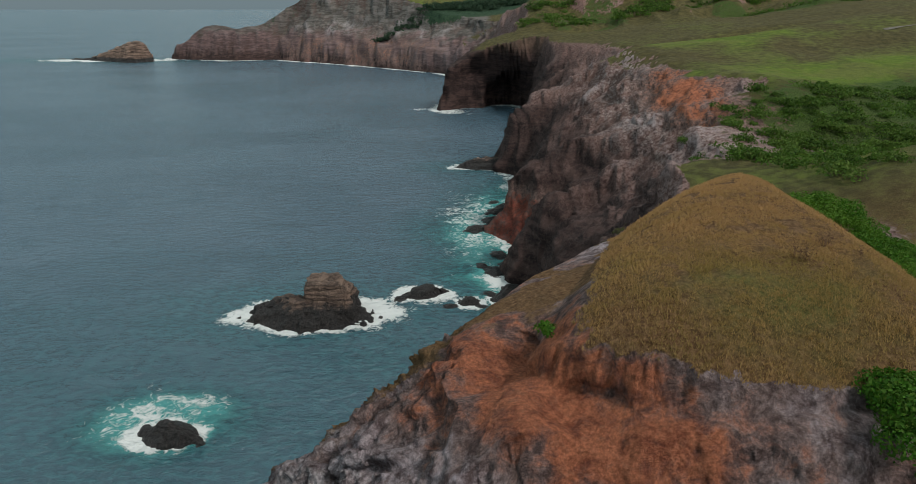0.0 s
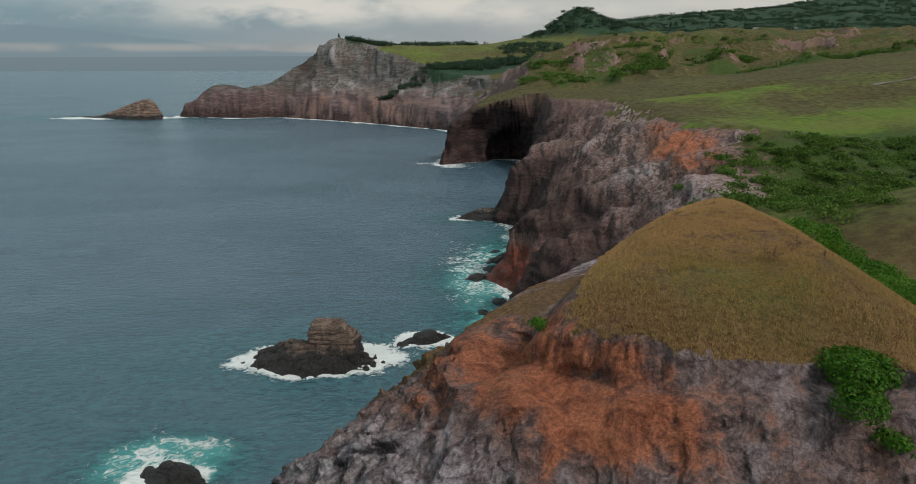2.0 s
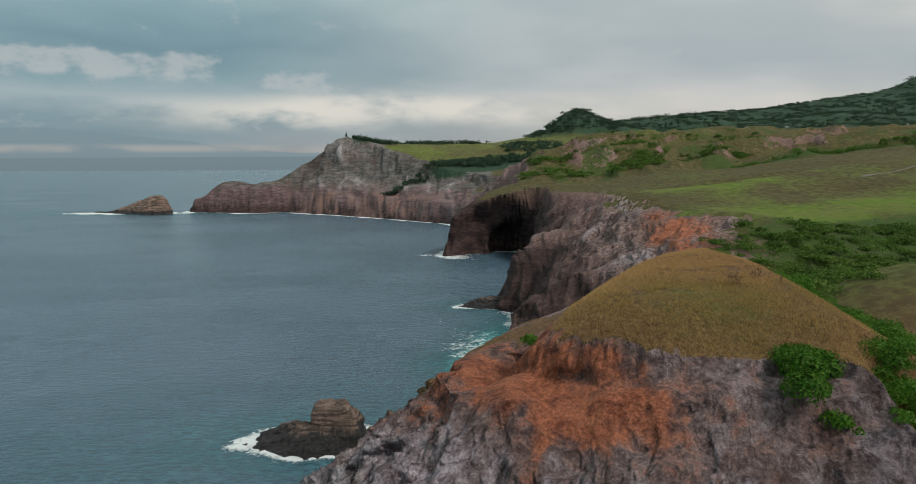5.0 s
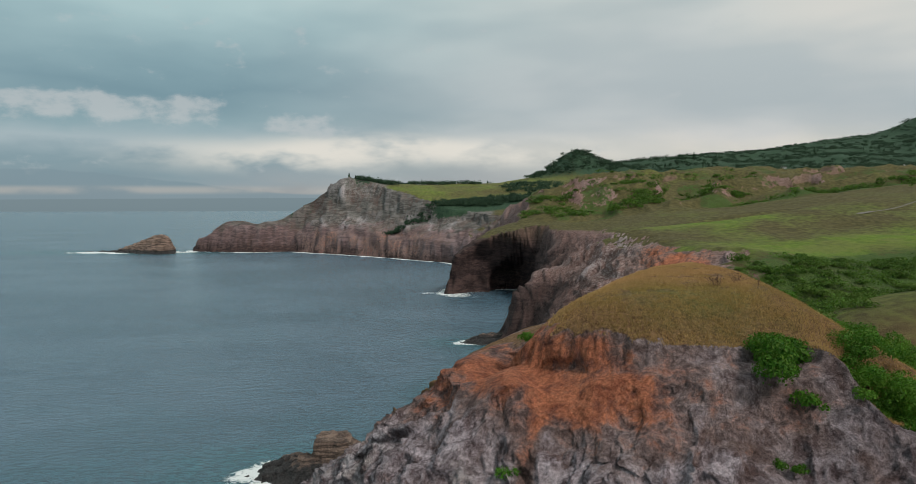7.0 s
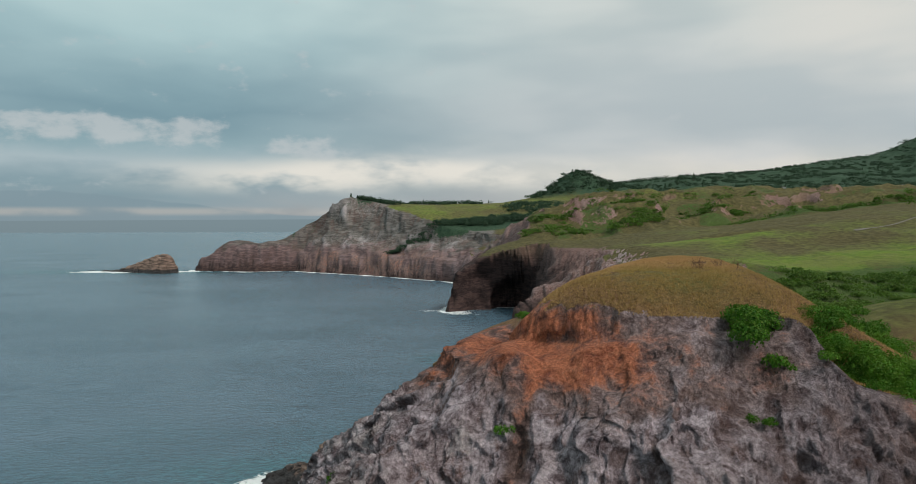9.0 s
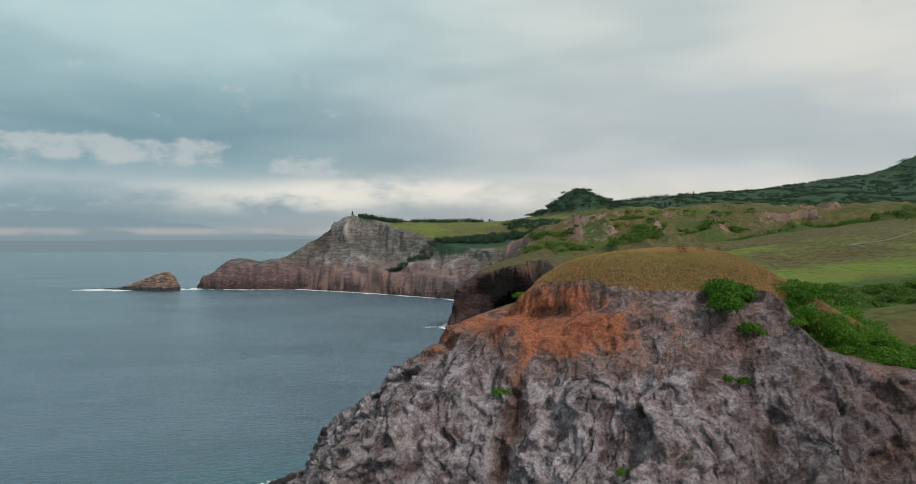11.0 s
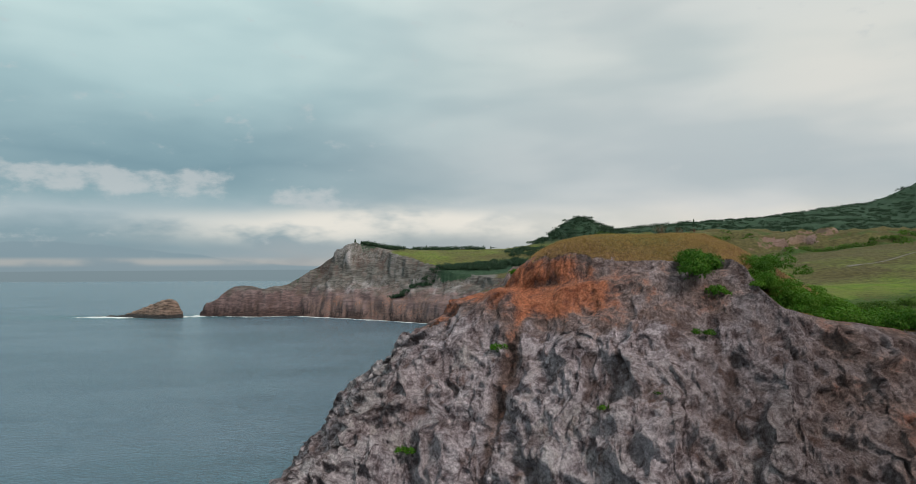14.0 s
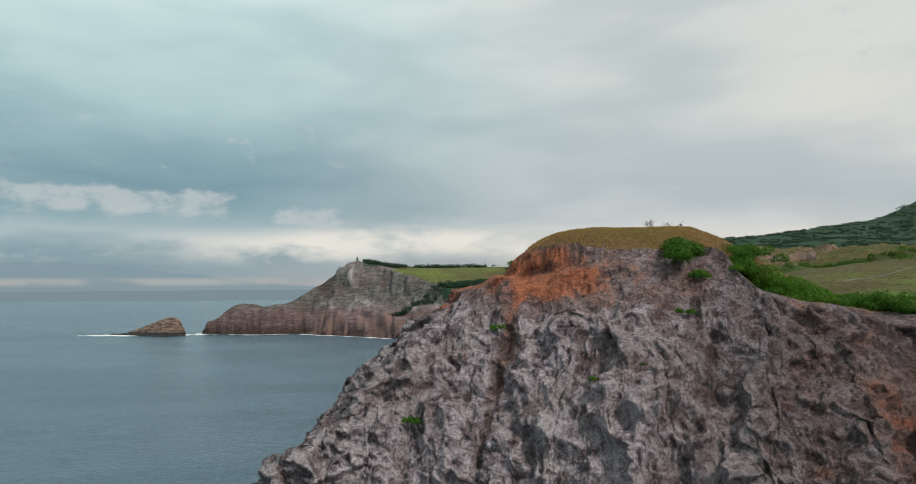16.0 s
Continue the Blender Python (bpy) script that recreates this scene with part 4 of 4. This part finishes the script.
build_road()


# ---- plants ----
def plant_material(name, dark, light, dry, rough=0.7):
    """Leaves or blades: tint.r mixes towards the dry colour, tint.g from dark to light."""
    m, n, b = material(name)
    tint = n.add("ShaderNodeVertexColor", layer_name="tint")
    c = n.add("ShaderNodeSeparateColor", {0: tint.outputs[0]})
    one = n.add("ShaderNodeObjectInfo").outputs["Random"]
    col = n.mix(c.outputs[1], dark, light)
    col = n.mix(c.outputs[0], col, dry)
    col = n.mix(n.step(one, 0.3, 1.0, 0.0, 0.45), col, n.mix(0.5, dry, dark))
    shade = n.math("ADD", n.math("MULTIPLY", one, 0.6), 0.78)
    col = n.mix(1.0, col, n.add("ShaderNodeCombineXYZ", {0: shade, 1: shade, 2: shade}).outputs[0], "MULTIPLY")
    n.put(b.inputs["Base Color"], col)
    b.inputs["Roughness"].default_value = rough
    b.inputs["Specular IOR Level"].default_value = 0.25
    through_leaf = n.add("ShaderNodeBsdfTranslucent", {"Color": col})
    both = n.add("ShaderNodeMixShader", {0: 0.38, 1: b.outputs[0], 2: through_leaf.outputs[0]})
    out = [k for k in m.node_tree.nodes if k.type == "OUTPUT_MATERIAL"][0]
    n.put(out.inputs["Surface"], both.outputs[0])
    return m


LEAF = plant_material("bush_leaves", (0.022, 0.085, 0.006), (0.076, 0.225, 0.013), (0.150, 0.200, 0.028))
DARKLEAF = plant_material("scrub_leaves", (0.024, 0.070, 0.010), (0.095, 0.200, 0.022), (0.160, 0.180, 0.045))
TREELEAF = plant_material("forest_leaves", (0.022, 0.052, 0.030), (0.058, 0.112, 0.062), (0.070, 0.095, 0.052))
BLADE = plant_material("dry_grass", (0.150, 0.130, 0.032), (0.300, 0.230, 0.068), (0.450, 0.268, 0.122), 0.85)
TWIG = plant_material("dry_twigs", (0.100, 0.055, 0.035), (0.190, 0.110, 0.070), (0.220, 0.150, 0.100), 0.9)
BARK, _n, _b = material("bark")
_p = _n.add("ShaderNodeNewGeometry").outputs["Position"]
_n.put(_b.inputs["Base Color"], _n.mix(_n.step(_n.noise(_p, 6.0), 0.35, 0.65), (0.06, 0.042, 0.03), (0.14, 0.10, 0.075)))
_b.inputs["Roughness"].default_value = 0.95


def height_at(x, y):
    z, _ = land_height(np.asarray(x, float), np.asarray(y, float))
    return z


def leaves(rng, centres, radii, count, size, flat=0.75):
    """Points, faces and tints of leaves set round the lobes of a crown."""
    i = rng.choice(len(centres), count, p=radii ** 2 / (radii ** 2).sum())
    d = rng.normal(size=(count, 3))
    d[:, 2] = np.abs(d[:, 2]) * 1.1 - 0.35
    d /= np.linalg.norm(d, axis=1, keepdims=True)
    p = centres[i] + d * (radii[i] * (0.62 + 0.42 * rng.random(count)))[:, None] * (1, 1, flat)
    up = d + rng.normal(size=(count, 3)) * 0.55
    up /= np.linalg.norm(up, axis=1, keepdims=True)
    side = np.cross(up, rng.normal(size=(count, 3)))
    side /= np.linalg.norm(side, axis=1, keepdims=True) + 1e-9
    along = np.cross(up, side)
    s = (size * (0.55 + 0.9 * rng.random(count)))[:, None]
    co = np.stack([p - along * s, p + side * s * 0.55 + up * s * 0.12, p + along * s, p - side * s * 0.55 + up * s * 0.12], 1).reshape(-1, 3)
    f = np.arange(count * 4).reshape(-1, 4)
    tint = np.stack([np.clip(rng.normal(0.12, 0.18, count), 0, 1), np.clip(rng.normal(0.5, 0.26, count), 0, 1), rng.random(count), np.ones(count)], -1).repeat(4, 0)
    return co, f, tint


def lobes(rng, n, w, h):
    c = np.stack([rng.normal(0, w * 0.36, n), rng.normal(0, w * 0.36, n), h * (0.25 + 0.4 * rng.random(n))], -1)
    r = w * (0.24 + 0.20 * rng.random(n))
    c[:, 2] = np.minimum(c[:, 2], h - r * 0.7)
    return c, r


def stem_mesh(rng, n, w, h):
    """Crooked tapering stems that spread from the foot."""
    bm = bmesh.new()
    for _ in range(n):
        a, lean = rng.random() * 6.283, rng.random() * w * 0.4
        rings = []
        for k in range(4):
            t = k / 3
            cx, cy, cz = math.cos(a) * lean * t ** 1.3, math.sin(a) * lean * t ** 1.3, -0.3 + h * 0.75 * t
            r = (0.07 - 0.05 * t) * h / 2.5
            rings.append([bm.verts.new((cx + r * math.cos(q), cy + r * math.sin(q), cz)) for q in (0, 1.257, 2.513, 3.77, 5.027)])
        for p, q in zip(rings, rings[1:]):
            for i in range(5):
                bm.faces.new((p[i], p[(i + 1) % 5], q[(i + 1) % 5], q[i]))
    me = bpy.data.meshes.new("stem")
    bm.to_mesh(me)
    bm.free()
    me.materials.append(BARK)
    return me


def part(name, me, parent, label=""):
    ob = new(name, me)
    ob.parent = parent
    return tagged(ob, label)


def make_bush(seed, w, h, count, size, mat, label, group, category="bush", n=9):
    rng = np.random.default_rng(seed)
    bush = tagged(new("bush"), label, category, group)
    co, f, tint = leaves(rng, *lobes(rng, n, w, h), count, size)
    co[:, 2] = np.maximum(co[:, 2], -0.25)
    me = mesh_from("foliage", co, f, {"tint": tint}, smooth=False)
    me.materials.append(mat)
    part("foliage", me, bush)
    part("stem", stem_mesh(rng, 5, w, h), bush)
    return bush


def put(ob, x, y, turn, scale, sink=0.25):
    ob.matrix_world = pose(x, y, float(height_at([x], [y])[0]) - sink, 0, 0, turn) @ Matrix.Diagonal((*scale, 1))


def copies(kinds, spots, sink=0.25):
    """Sets copies of the kinds on the spots (x, y, size), the first of each kind being the kind itself."""
    rng = random.Random(5)
    fresh = list(kinds)
    zs = height_at([s[0] for s in spots], [s[1] for s in spots])
    for (x, y, s), z in zip(spots, zs):
        sc = (s * rng.uniform(0.85, 1.2), s * rng.uniform(0.85, 1.2), s * rng.uniform(0.8, 1.15))
        m = pose(x, y, float(z) - sink, 0, 0, rng.uniform(0, 360))
        if fresh:
            ob = fresh.pop(0)
        else:
            ob = copy_thing(rng.choice(kinds), m)
        ob.matrix_world = m @ Matrix.Diagonal((*sc, 1))


# the big bush on the edge of the scarp and the green thicket beside the dome
big = make_bush(401, 4.6, 4.4, 9000, 0.15, LEAF, "large bright green bush hanging over the scarp", "bushes on the headland", n=14)
put(big, 28.2, 37.8, 20, (1, 1, 1), 1.5)
KINDS = [make_bush(410 + i, 4.2, 2.8, 3600, 0.135, LEAF, "bright green leafy bush in a thicket beside dry grass", "bushes on the headland", n=11) for i in range(5)]
rng = random.Random(3)
spots = []
for i in range(46):                              # along the front crest, to the right of the dome
    t = (i + rng.random()) / 46
    spots.append((35.5 + 40 * t, 36.2 - 4.0 * t + 7 * rng.random() ** 1.5, rng.uniform(0.65, 1.05)))
for i in range(46):                              # down the far right side of the dome
    t = rng.random()
    spots.append((55.0 - 11.0 * t + 8.0 * rng.random(), 96 - 42 * t, rng.uniform(0.75, 1.1)))
for i in range(26):                              # behind the dome, where the bank bends inland
    t = rng.random()
    spots.append((47.0 + 9.0 * t + 5.0 * rng.random(), 86 + 28 * t, rng.uniform(0.8, 1.2)))
for i in range(22):                              # between the big bush and the crest
    t = rng.random()
    spots.append((36.0 + 9 * t, 37.5 - 3.0 * t + 3.0 * rng.random(), rng.uniform(0.40, 0.75)))
copies(KINDS, spots, 0.5)
SMALL = [make_bush(430 + i, 1.7, 1.0, 500, 0.13, LEAF, "small green tuft of weeds on the rock face", "weeds on the rock face", "weeds", 5) for i in range(2)]
copies(SMALL, [(-8.6, 33.4, 0.9), (-6.4, 29.6, 1.0), (4.2, 34.5, 0.8), (19.5, 25.5, 0.9), (26.5, 30.5, 0.8), (14.5, 26.0, 0.7), (29.0, 34.0, 1.2), (38.5, 34.0, 1.0), (7.2, 49.5, 0.9), (-12.5, 41.0, 1.3), (44, 33.0, 1.1), (33.5, 33.5, 0.9)], 0.1)

# scrub of the valley behind, bush by bush
SCRUB = [make_bush(450 + i, 8.5, 4.4, 560, 0.52, DARKLEAF, "rounded dark green bush in the scrub valley", "bushes in the valley", n=10) for i in range(6)]
rng = random.Random(8)
spots = []
while len(spots) < 190:
    x, y = rng.uniform(90, 420), rng.uniform(190, 430)
    u = ((x - 215) * 0.94 + (y - 325) * 0.34) / 110, (-(x - 215) * 0.34 + (y - 325) * 0.94) / 46
    v = ((x - 330) * 0.966 + (y - 372) * 0.26) / 110, (-(x - 330) * 0.26 + (y - 372) * 0.966) / 36
    if min(u[0] ** 2 + u[1] ** 2, v[0] ** 2 + v[1] ** 2) < rng.uniform(0.3, 1.3) or math.hypot(x - 112, y - 252) < 14 or abs(x - 118 - 0.55 * (y - 190)) < 9 and 190 < y < 290 and rng.random() < 0.6:
        spots.append((x, y, rng.uniform(0.55, 1.15)))
copies(SCRUB, spots, 0.8)


def clump_stuff(name, label, spots, w, h, count, size, mat, seed, category):
    """Far scrub or woods that nobody could count, in one mesh."""
    r = np.random.default_rng(seed)
    x, y = np.array([s[0] for s in spots]), np.array([s[1] for s in spots])
    z = height_at(x, y)
    cos, tints = [], []
    for px, py, pz in zip(x, y, z):
        k = 0.6 + 0.8 * r.random()
        co, f, tint = leaves(r, *lobes(r, 4, w * k, h * k), count, size)
        cos.append(co + (px, py, pz - 0.8))
        tint[:, 1] = np.clip(tint[:, 1] + r.normal(0, 0.2), 0, 1)
        tints.append(tint)
    co = np.concatenate(cos)
    me = mesh_from(name, co, np.arange(len(co)).reshape(-1, 4), {"tint": np.concatenate(tints)}, smooth=False)
    me.materials.append(mat)
    return tagged(new(name, me), label, category, kind="stuff")


r2 = np.random.default_rng(12)


def scatter(n, cx, cy, rx, ry, turn=0.0, power=0.5):
    a, q = r2.random(n) * 6.2832, r2.random(n) ** power
    u, v, t = np.cos(a) * q * rx, np.sin(a) * q * ry, radians(turn)
    return list(zip(cx + u * math.cos(t) - v * math.sin(t), cy + u * math.sin(t) + v * math.cos(t)))


valley = scatter(190, 215, 325, 105, 46, 18) + scatter(150, 330, 370, 120, 36, 12) + scatter(60, 115, 240, 16, 36, 25)
clump_stuff("valley_scrub", "low green scrub between the bushes of the valley", valley, 6.0, 2.6, 130, 0.5, DARKLEAF, 20, "scrub")
gully = scatter(70, 470, 830, 150, 16, 6) + scatter(36, 330, 905, 50, 14) + scatter(40, 215, 880, 36, 22, 40) + scatter(50, 130, 950, 40, 24) + scatter(30, 250, 930, 20, 60) + scatter(60, 300, 960, 160, 60) + scatter(40, 120, 880, 50, 30) + scatter(34, 600, 760, 110, 10, 10)
clump_stuff("gully_scrub", "dark green scrub in the gullies of the bare hills", gully, 11, 6, 90, 1.0, DARKLEAF, 21, "scrub")
cape = scatter(150, -15, 1345, 140, 13, 8) + scatter(110, 70, 1350, 90, 34) + scatter(60, -190, 1505, 45, 14) + scatter(90, 150, 1480, 60, 110) + scatter(60, -60, 1585, 110, 18)
clump_stuff("cape_scrub", "dark green brush along the cliff top of the cape", cape, 14, 8, 80, 1.4, TREELEAF, 22, "scrub")
woods = scatter(260, 300, 1830, 130, 120) + [(x, y) for x, y in zip(r2.uniform(330, 1900, 1500), r2.uniform(1500, 2500, 1500)) if y > 1380 + 0.12 * x + 40 * math.sin(x / 90)]
woods += [(x, y) for x, y in zip(r2.uniform(600, 2700, 1500), r2.uniform(2300, 3700, 1500)) if y > 1.05 * x - 200]
clump_stuff("hill_woods", "far dark green woods on the mountain slopes", woods, 16, 8, 85, 1.4, TREELEAF, 23, "woods")


# trees on the skyline, one by one
def make_tree(seed, h, w, tall):
    r = np.random.default_rng(seed)
    tree = tagged(new("tree"), "dark conifer-like tree on the far ridge" if tall else "spreading dark tree on the far ridge", "tree", "trees on the ridges")
    bm = bmesh.new()
    rings = []
    for k in range(5):
        t = k / 4
        rad = 0.035 * h * (1 - 0.8 * t)
        rings.append([bm.verts.new((rad * math.cos(q) + 0.02 * h * math.sin(3 * t), rad * math.sin(q), -0.6 + h * 0.85 * t)) for q in (0, 1.047, 2.094, 3.142, 4.189, 5.236)])
    for p, q in zip(rings, rings[1:]):
        for i in range(6):
            bm.faces.new((p[i], p[(i + 1) % 6], q[(i + 1) % 6], q[i]))
    me = bpy.data.meshes.new("trunk")
    bm.to_mesh(me)
    bm.free()
    me.materials.append(BARK)
    part("trunk", me, tree)
    n = 9
    if tall:
        t = np.linspace(0.25, 0.95, n)
        c = np.stack([r.normal(0, 0.03 * h, n), r.normal(0, 0.03 * h, n), h * t], -1)
        rad = w * 0.5 * (1.1 - t) + 0.04 * h
    else:
        c, rad = lobes(r, n, w, h * 0.6)
        c[:, 2] += h * 0.4
    co, f, tint = leaves(r, c, rad, 420, 0.05 * h)
    me = mesh_from("crown", co, f, {"tint": tint}, smooth=False)
    me.materials.append(TREELEAF)
    part("crown", me, tree)
    return tree


TREES = [make_tree(501, 15, 6, True), make_tree(502, 12, 5, True), make_tree(503, 12, 14, False), make_tree(504, 10, 12, False)]
rng = random.Random(21)
ridge = [(-250 + 12 * i + rng.uniform(-5, 5), 1496 + rng.uniform(-4, 12), rng.uniform(0.5, 0.9)) for i in range(10)]
ridge += [(rng.uniform(-120, 60), rng.uniform(1560, 1600), rng.uniform(0.5, 0.9)) for i in range(12)]
ridge += [(rng.uniform(150, 280), rng.uniform(1690, 1790), rng.uniform(0.7, 1.1)) for i in range(16)]
ridge += [(rng.uniform(420, 700), rng.uniform(1850, 2000), rng.uniform(0.8, 1.5)) for i in range(18)]
ridge += [(rng.uniform(700, 1500), 0, rng.uniform(0.8, 1.4)) for i in range(24)]
ridge = [(x, y or 1500 + 0.4 * x + rng.uniform(-60, 300), s) for x, y, s in ridge]
copies(TREES, ridge, 0.5)


# ---- grass of the dome, blade by blade ----
def grass():
    r = np.random.default_rng(31)
    n = 170000
    x, y = r.uniform(2, 60, n), r.uniform(33, 112, n)
    e = 0.4
    z, dx, dy = height_at(x, y), height_at(x + e, y), height_at(x, y + e)
    nz = 1 / np.sqrt(1 + ((dx - z) / e) ** 2 + ((dy - z) / e) ** 2)
    top, face, _ = headland_parts(x, y)
    ok = (turf_edge(x, y) < 0.25) & (top - face + 2.0 * fbm(x / 2.2, y / 2.2, None, 4, 79) < -0.7) & (x - 9.0 - 0.27 * np.maximum(y - 44, 0) + 1.5 * fbm(x / 4, y / 4, z / 4, 3, 77) > -0.2) & (z > 101.0) & (nz > 0.6) & (fbm(x / 1.7, y / 1.7, None, 3, 601) + 0.55 * vnoise(x / 6, y / 6, None, 607) > -0.62)
    x, y, z = x[ok][:78000], y[ok][:78000], z[ok][:78000]
    n = len(x)
    green = np.clip(1.0 * bump(x, y, 24, 47, 14, 10) + 0.45 * fbm(x / 5, y / 5, None, 3, 603), 0, 1)
    tall = 0.13 + 0.17 * r.random(n) + 0.12 * fbm(x / 2.5, y / 2.5, None, 2, 605)
    cos, tints = [], []
    for b in range(4):
        a = r.random(n) * 6.283
        lean = 0.2 + 0.7 * r.random(n)
        ox, oy = r.normal(0, 0.12, n), r.normal(0, 0.12, n)
        w = 0.022 + 0.022 * r.random(n)
        base = np.stack([x + ox, y + oy, z - 0.05], -1)
        side = np.stack([-np.sin(a), np.cos(a), np.zeros(n)], -1) * w[:, None]
        tip = base + np.stack([np.cos(a) * lean * tall, np.sin(a) * lean * tall, tall * (0.7 + 0.4 * r.random(n))], -1)
        cos.append(np.stack([base - side, base + side, tip], 1))
        dry = np.clip(0.95 - green * 0.85 + r.normal(0, 0.16, n), 0, 1)
        tints.append(np.stack([dry, np.clip(0.5 + 0.9 * fbm(x / 7, y / 7, None, 3, 609) + r.normal(0, 0.22, n), 0, 1), r.random(n), np.ones(n)], -1)[:, None, :].repeat(3, 1))
    co = np.concatenate(cos).reshape(-1, 3)
    tint = np.concatenate(tints).reshape(-1, 4)
    me = mesh_from("grass", co, np.arange(len(co)).reshape(-1, 3), {"tint": tint}, smooth=False)
    me.materials.append(BLADE)
    return tagged(new("grass", me), "tall dry brown and olive grass on the dome", "grass", kind="stuff")


grass()


def weeds():
    """Tall dead flower stalks on the crown of the dome."""
    r = np.random.default_rng(41)
    cos, tints = [], []
    for x, y in zip(r.normal(31, 2.6, 10), r.normal(53, 2.2, 10)):
        z = float(height_at([x], [y])[0])
        p = np.array((x, y, z - 0.1))
        for k in range(7):
            lean = r.normal(0, 0.28, 2)
            h = r.uniform(0.7, 1.5)
            tip = p + (lean[0] * h, lean[1] * h, h)
            s = np.array((0.018, 0.012, 0))
            cos.append((p - s, p + s, tip + s * 0.4, tip - s * 0.4))
            for q in range(4):
                c = p + (tip - p) * r.uniform(0.65, 1.05)
                d = r.normal(0, 0.055, 3)
                e = r.normal(0, 0.055, 3)
                cos.append((c, c + d, c + d + e, c + e))
    co = np.array(cos).reshape(-1, 3)
    n = len(cos)
    tint = np.stack([r.random(n) * 0.4, r.random(n), r.random(n), np.ones(n)], -1).repeat(4, 0)
    me = mesh_from("dry_weeds", co, np.arange(len(co)).reshape(-1, 4), {"tint": tint}, smooth=False)
    me.materials.append(TWIG)
    return tagged(new("dry_weeds", me), "tall dead brown weed stalks on the grassy dome", "weeds", kind="stuff")


weeds()


# ---- small houses among the far woods ----
def plain(name, colour, rough):
    m, n, b = material(name)
    p = n.add("ShaderNodeNewGeometry").outputs["Position"]
    n.put(b.inputs["Base Color"], n.mix(n.step(n.noise(p, 0.8, 4, 0.6), 0.35, 0.7), tuple(0.8 * c for c in colour), colour))
    b.inputs["Roughness"].default_value = rough
    return m


PAINT, TIN, GLASS = plain("white_paint", (0.72, 0.70, 0.66), 0.7), plain("tin_roof", (0.22, 0.20, 0.19), 0.5), plain("window_glass", (0.03, 0.04, 0.05), 0.15)


def boxes(name, mat, parent, *sizes):
    bm = bmesh.new()
    for (cx, cy, cz), (sx, sy, sz) in sizes:
        bmesh.ops.create_cube(bm, size=1.0, matrix=Matrix.Translation((cx, cy, cz)) @ Matrix.Diagonal((sx, sy, sz, 1)))
    me = bpy.data.meshes.new(name)
    bm.to_mesh(me)
    bm.free()
    me.materials.append(mat)
    return part(name, me, parent)


def make_house():
    house = tagged(new("house"), "small white house with a grey tin roof among trees", "house", "houses on the hill")
    boxes("wall", PAINT, house, ((0, 0, 1.2), (12, 8, 4.4)))
    bm = bmesh.new()
    v = [bm.verts.new(p) for p in ((-6.8, -4.8, 3.3), (6.8, -4.8, 3.3), (6.8, 4.8, 3.3), (-6.8, 4.8, 3.3), (-6.8, 0, 5.8), (6.8, 0, 5.8))]
    for f in ((0, 1, 5, 4), (2, 3, 4, 5), (0, 4, 3), (1, 2, 5), (3, 2, 1, 0)):
        bm.faces.new([v[i] for i in f])
    me = bpy.data.meshes.new("roof")
    bm.to_mesh(me)
    bm.free()
    me.materials.append(TIN)
    part("roof", me, house)
    for k in (-3.6, 0.0, 3.6):
        boxes("window", GLASS, house, ((k, -4.02, 1.9), (1.5, 0.08, 1.3)))
    return house


HOUSE = make_house()
for i, (hx, hy, turn) in enumerate([(640, 1560, 10), (760, 1640, -20), (930, 1750, 5), (1080, 1700, 30)]):
    m = pose(hx, hy, float(height_at([hx], [hy])[0]) + 0.3, 0, 0, turn)
    ob = HOUSE if i == 0 else copy_thing(HOUSE, m)
    ob.matrix_world = m
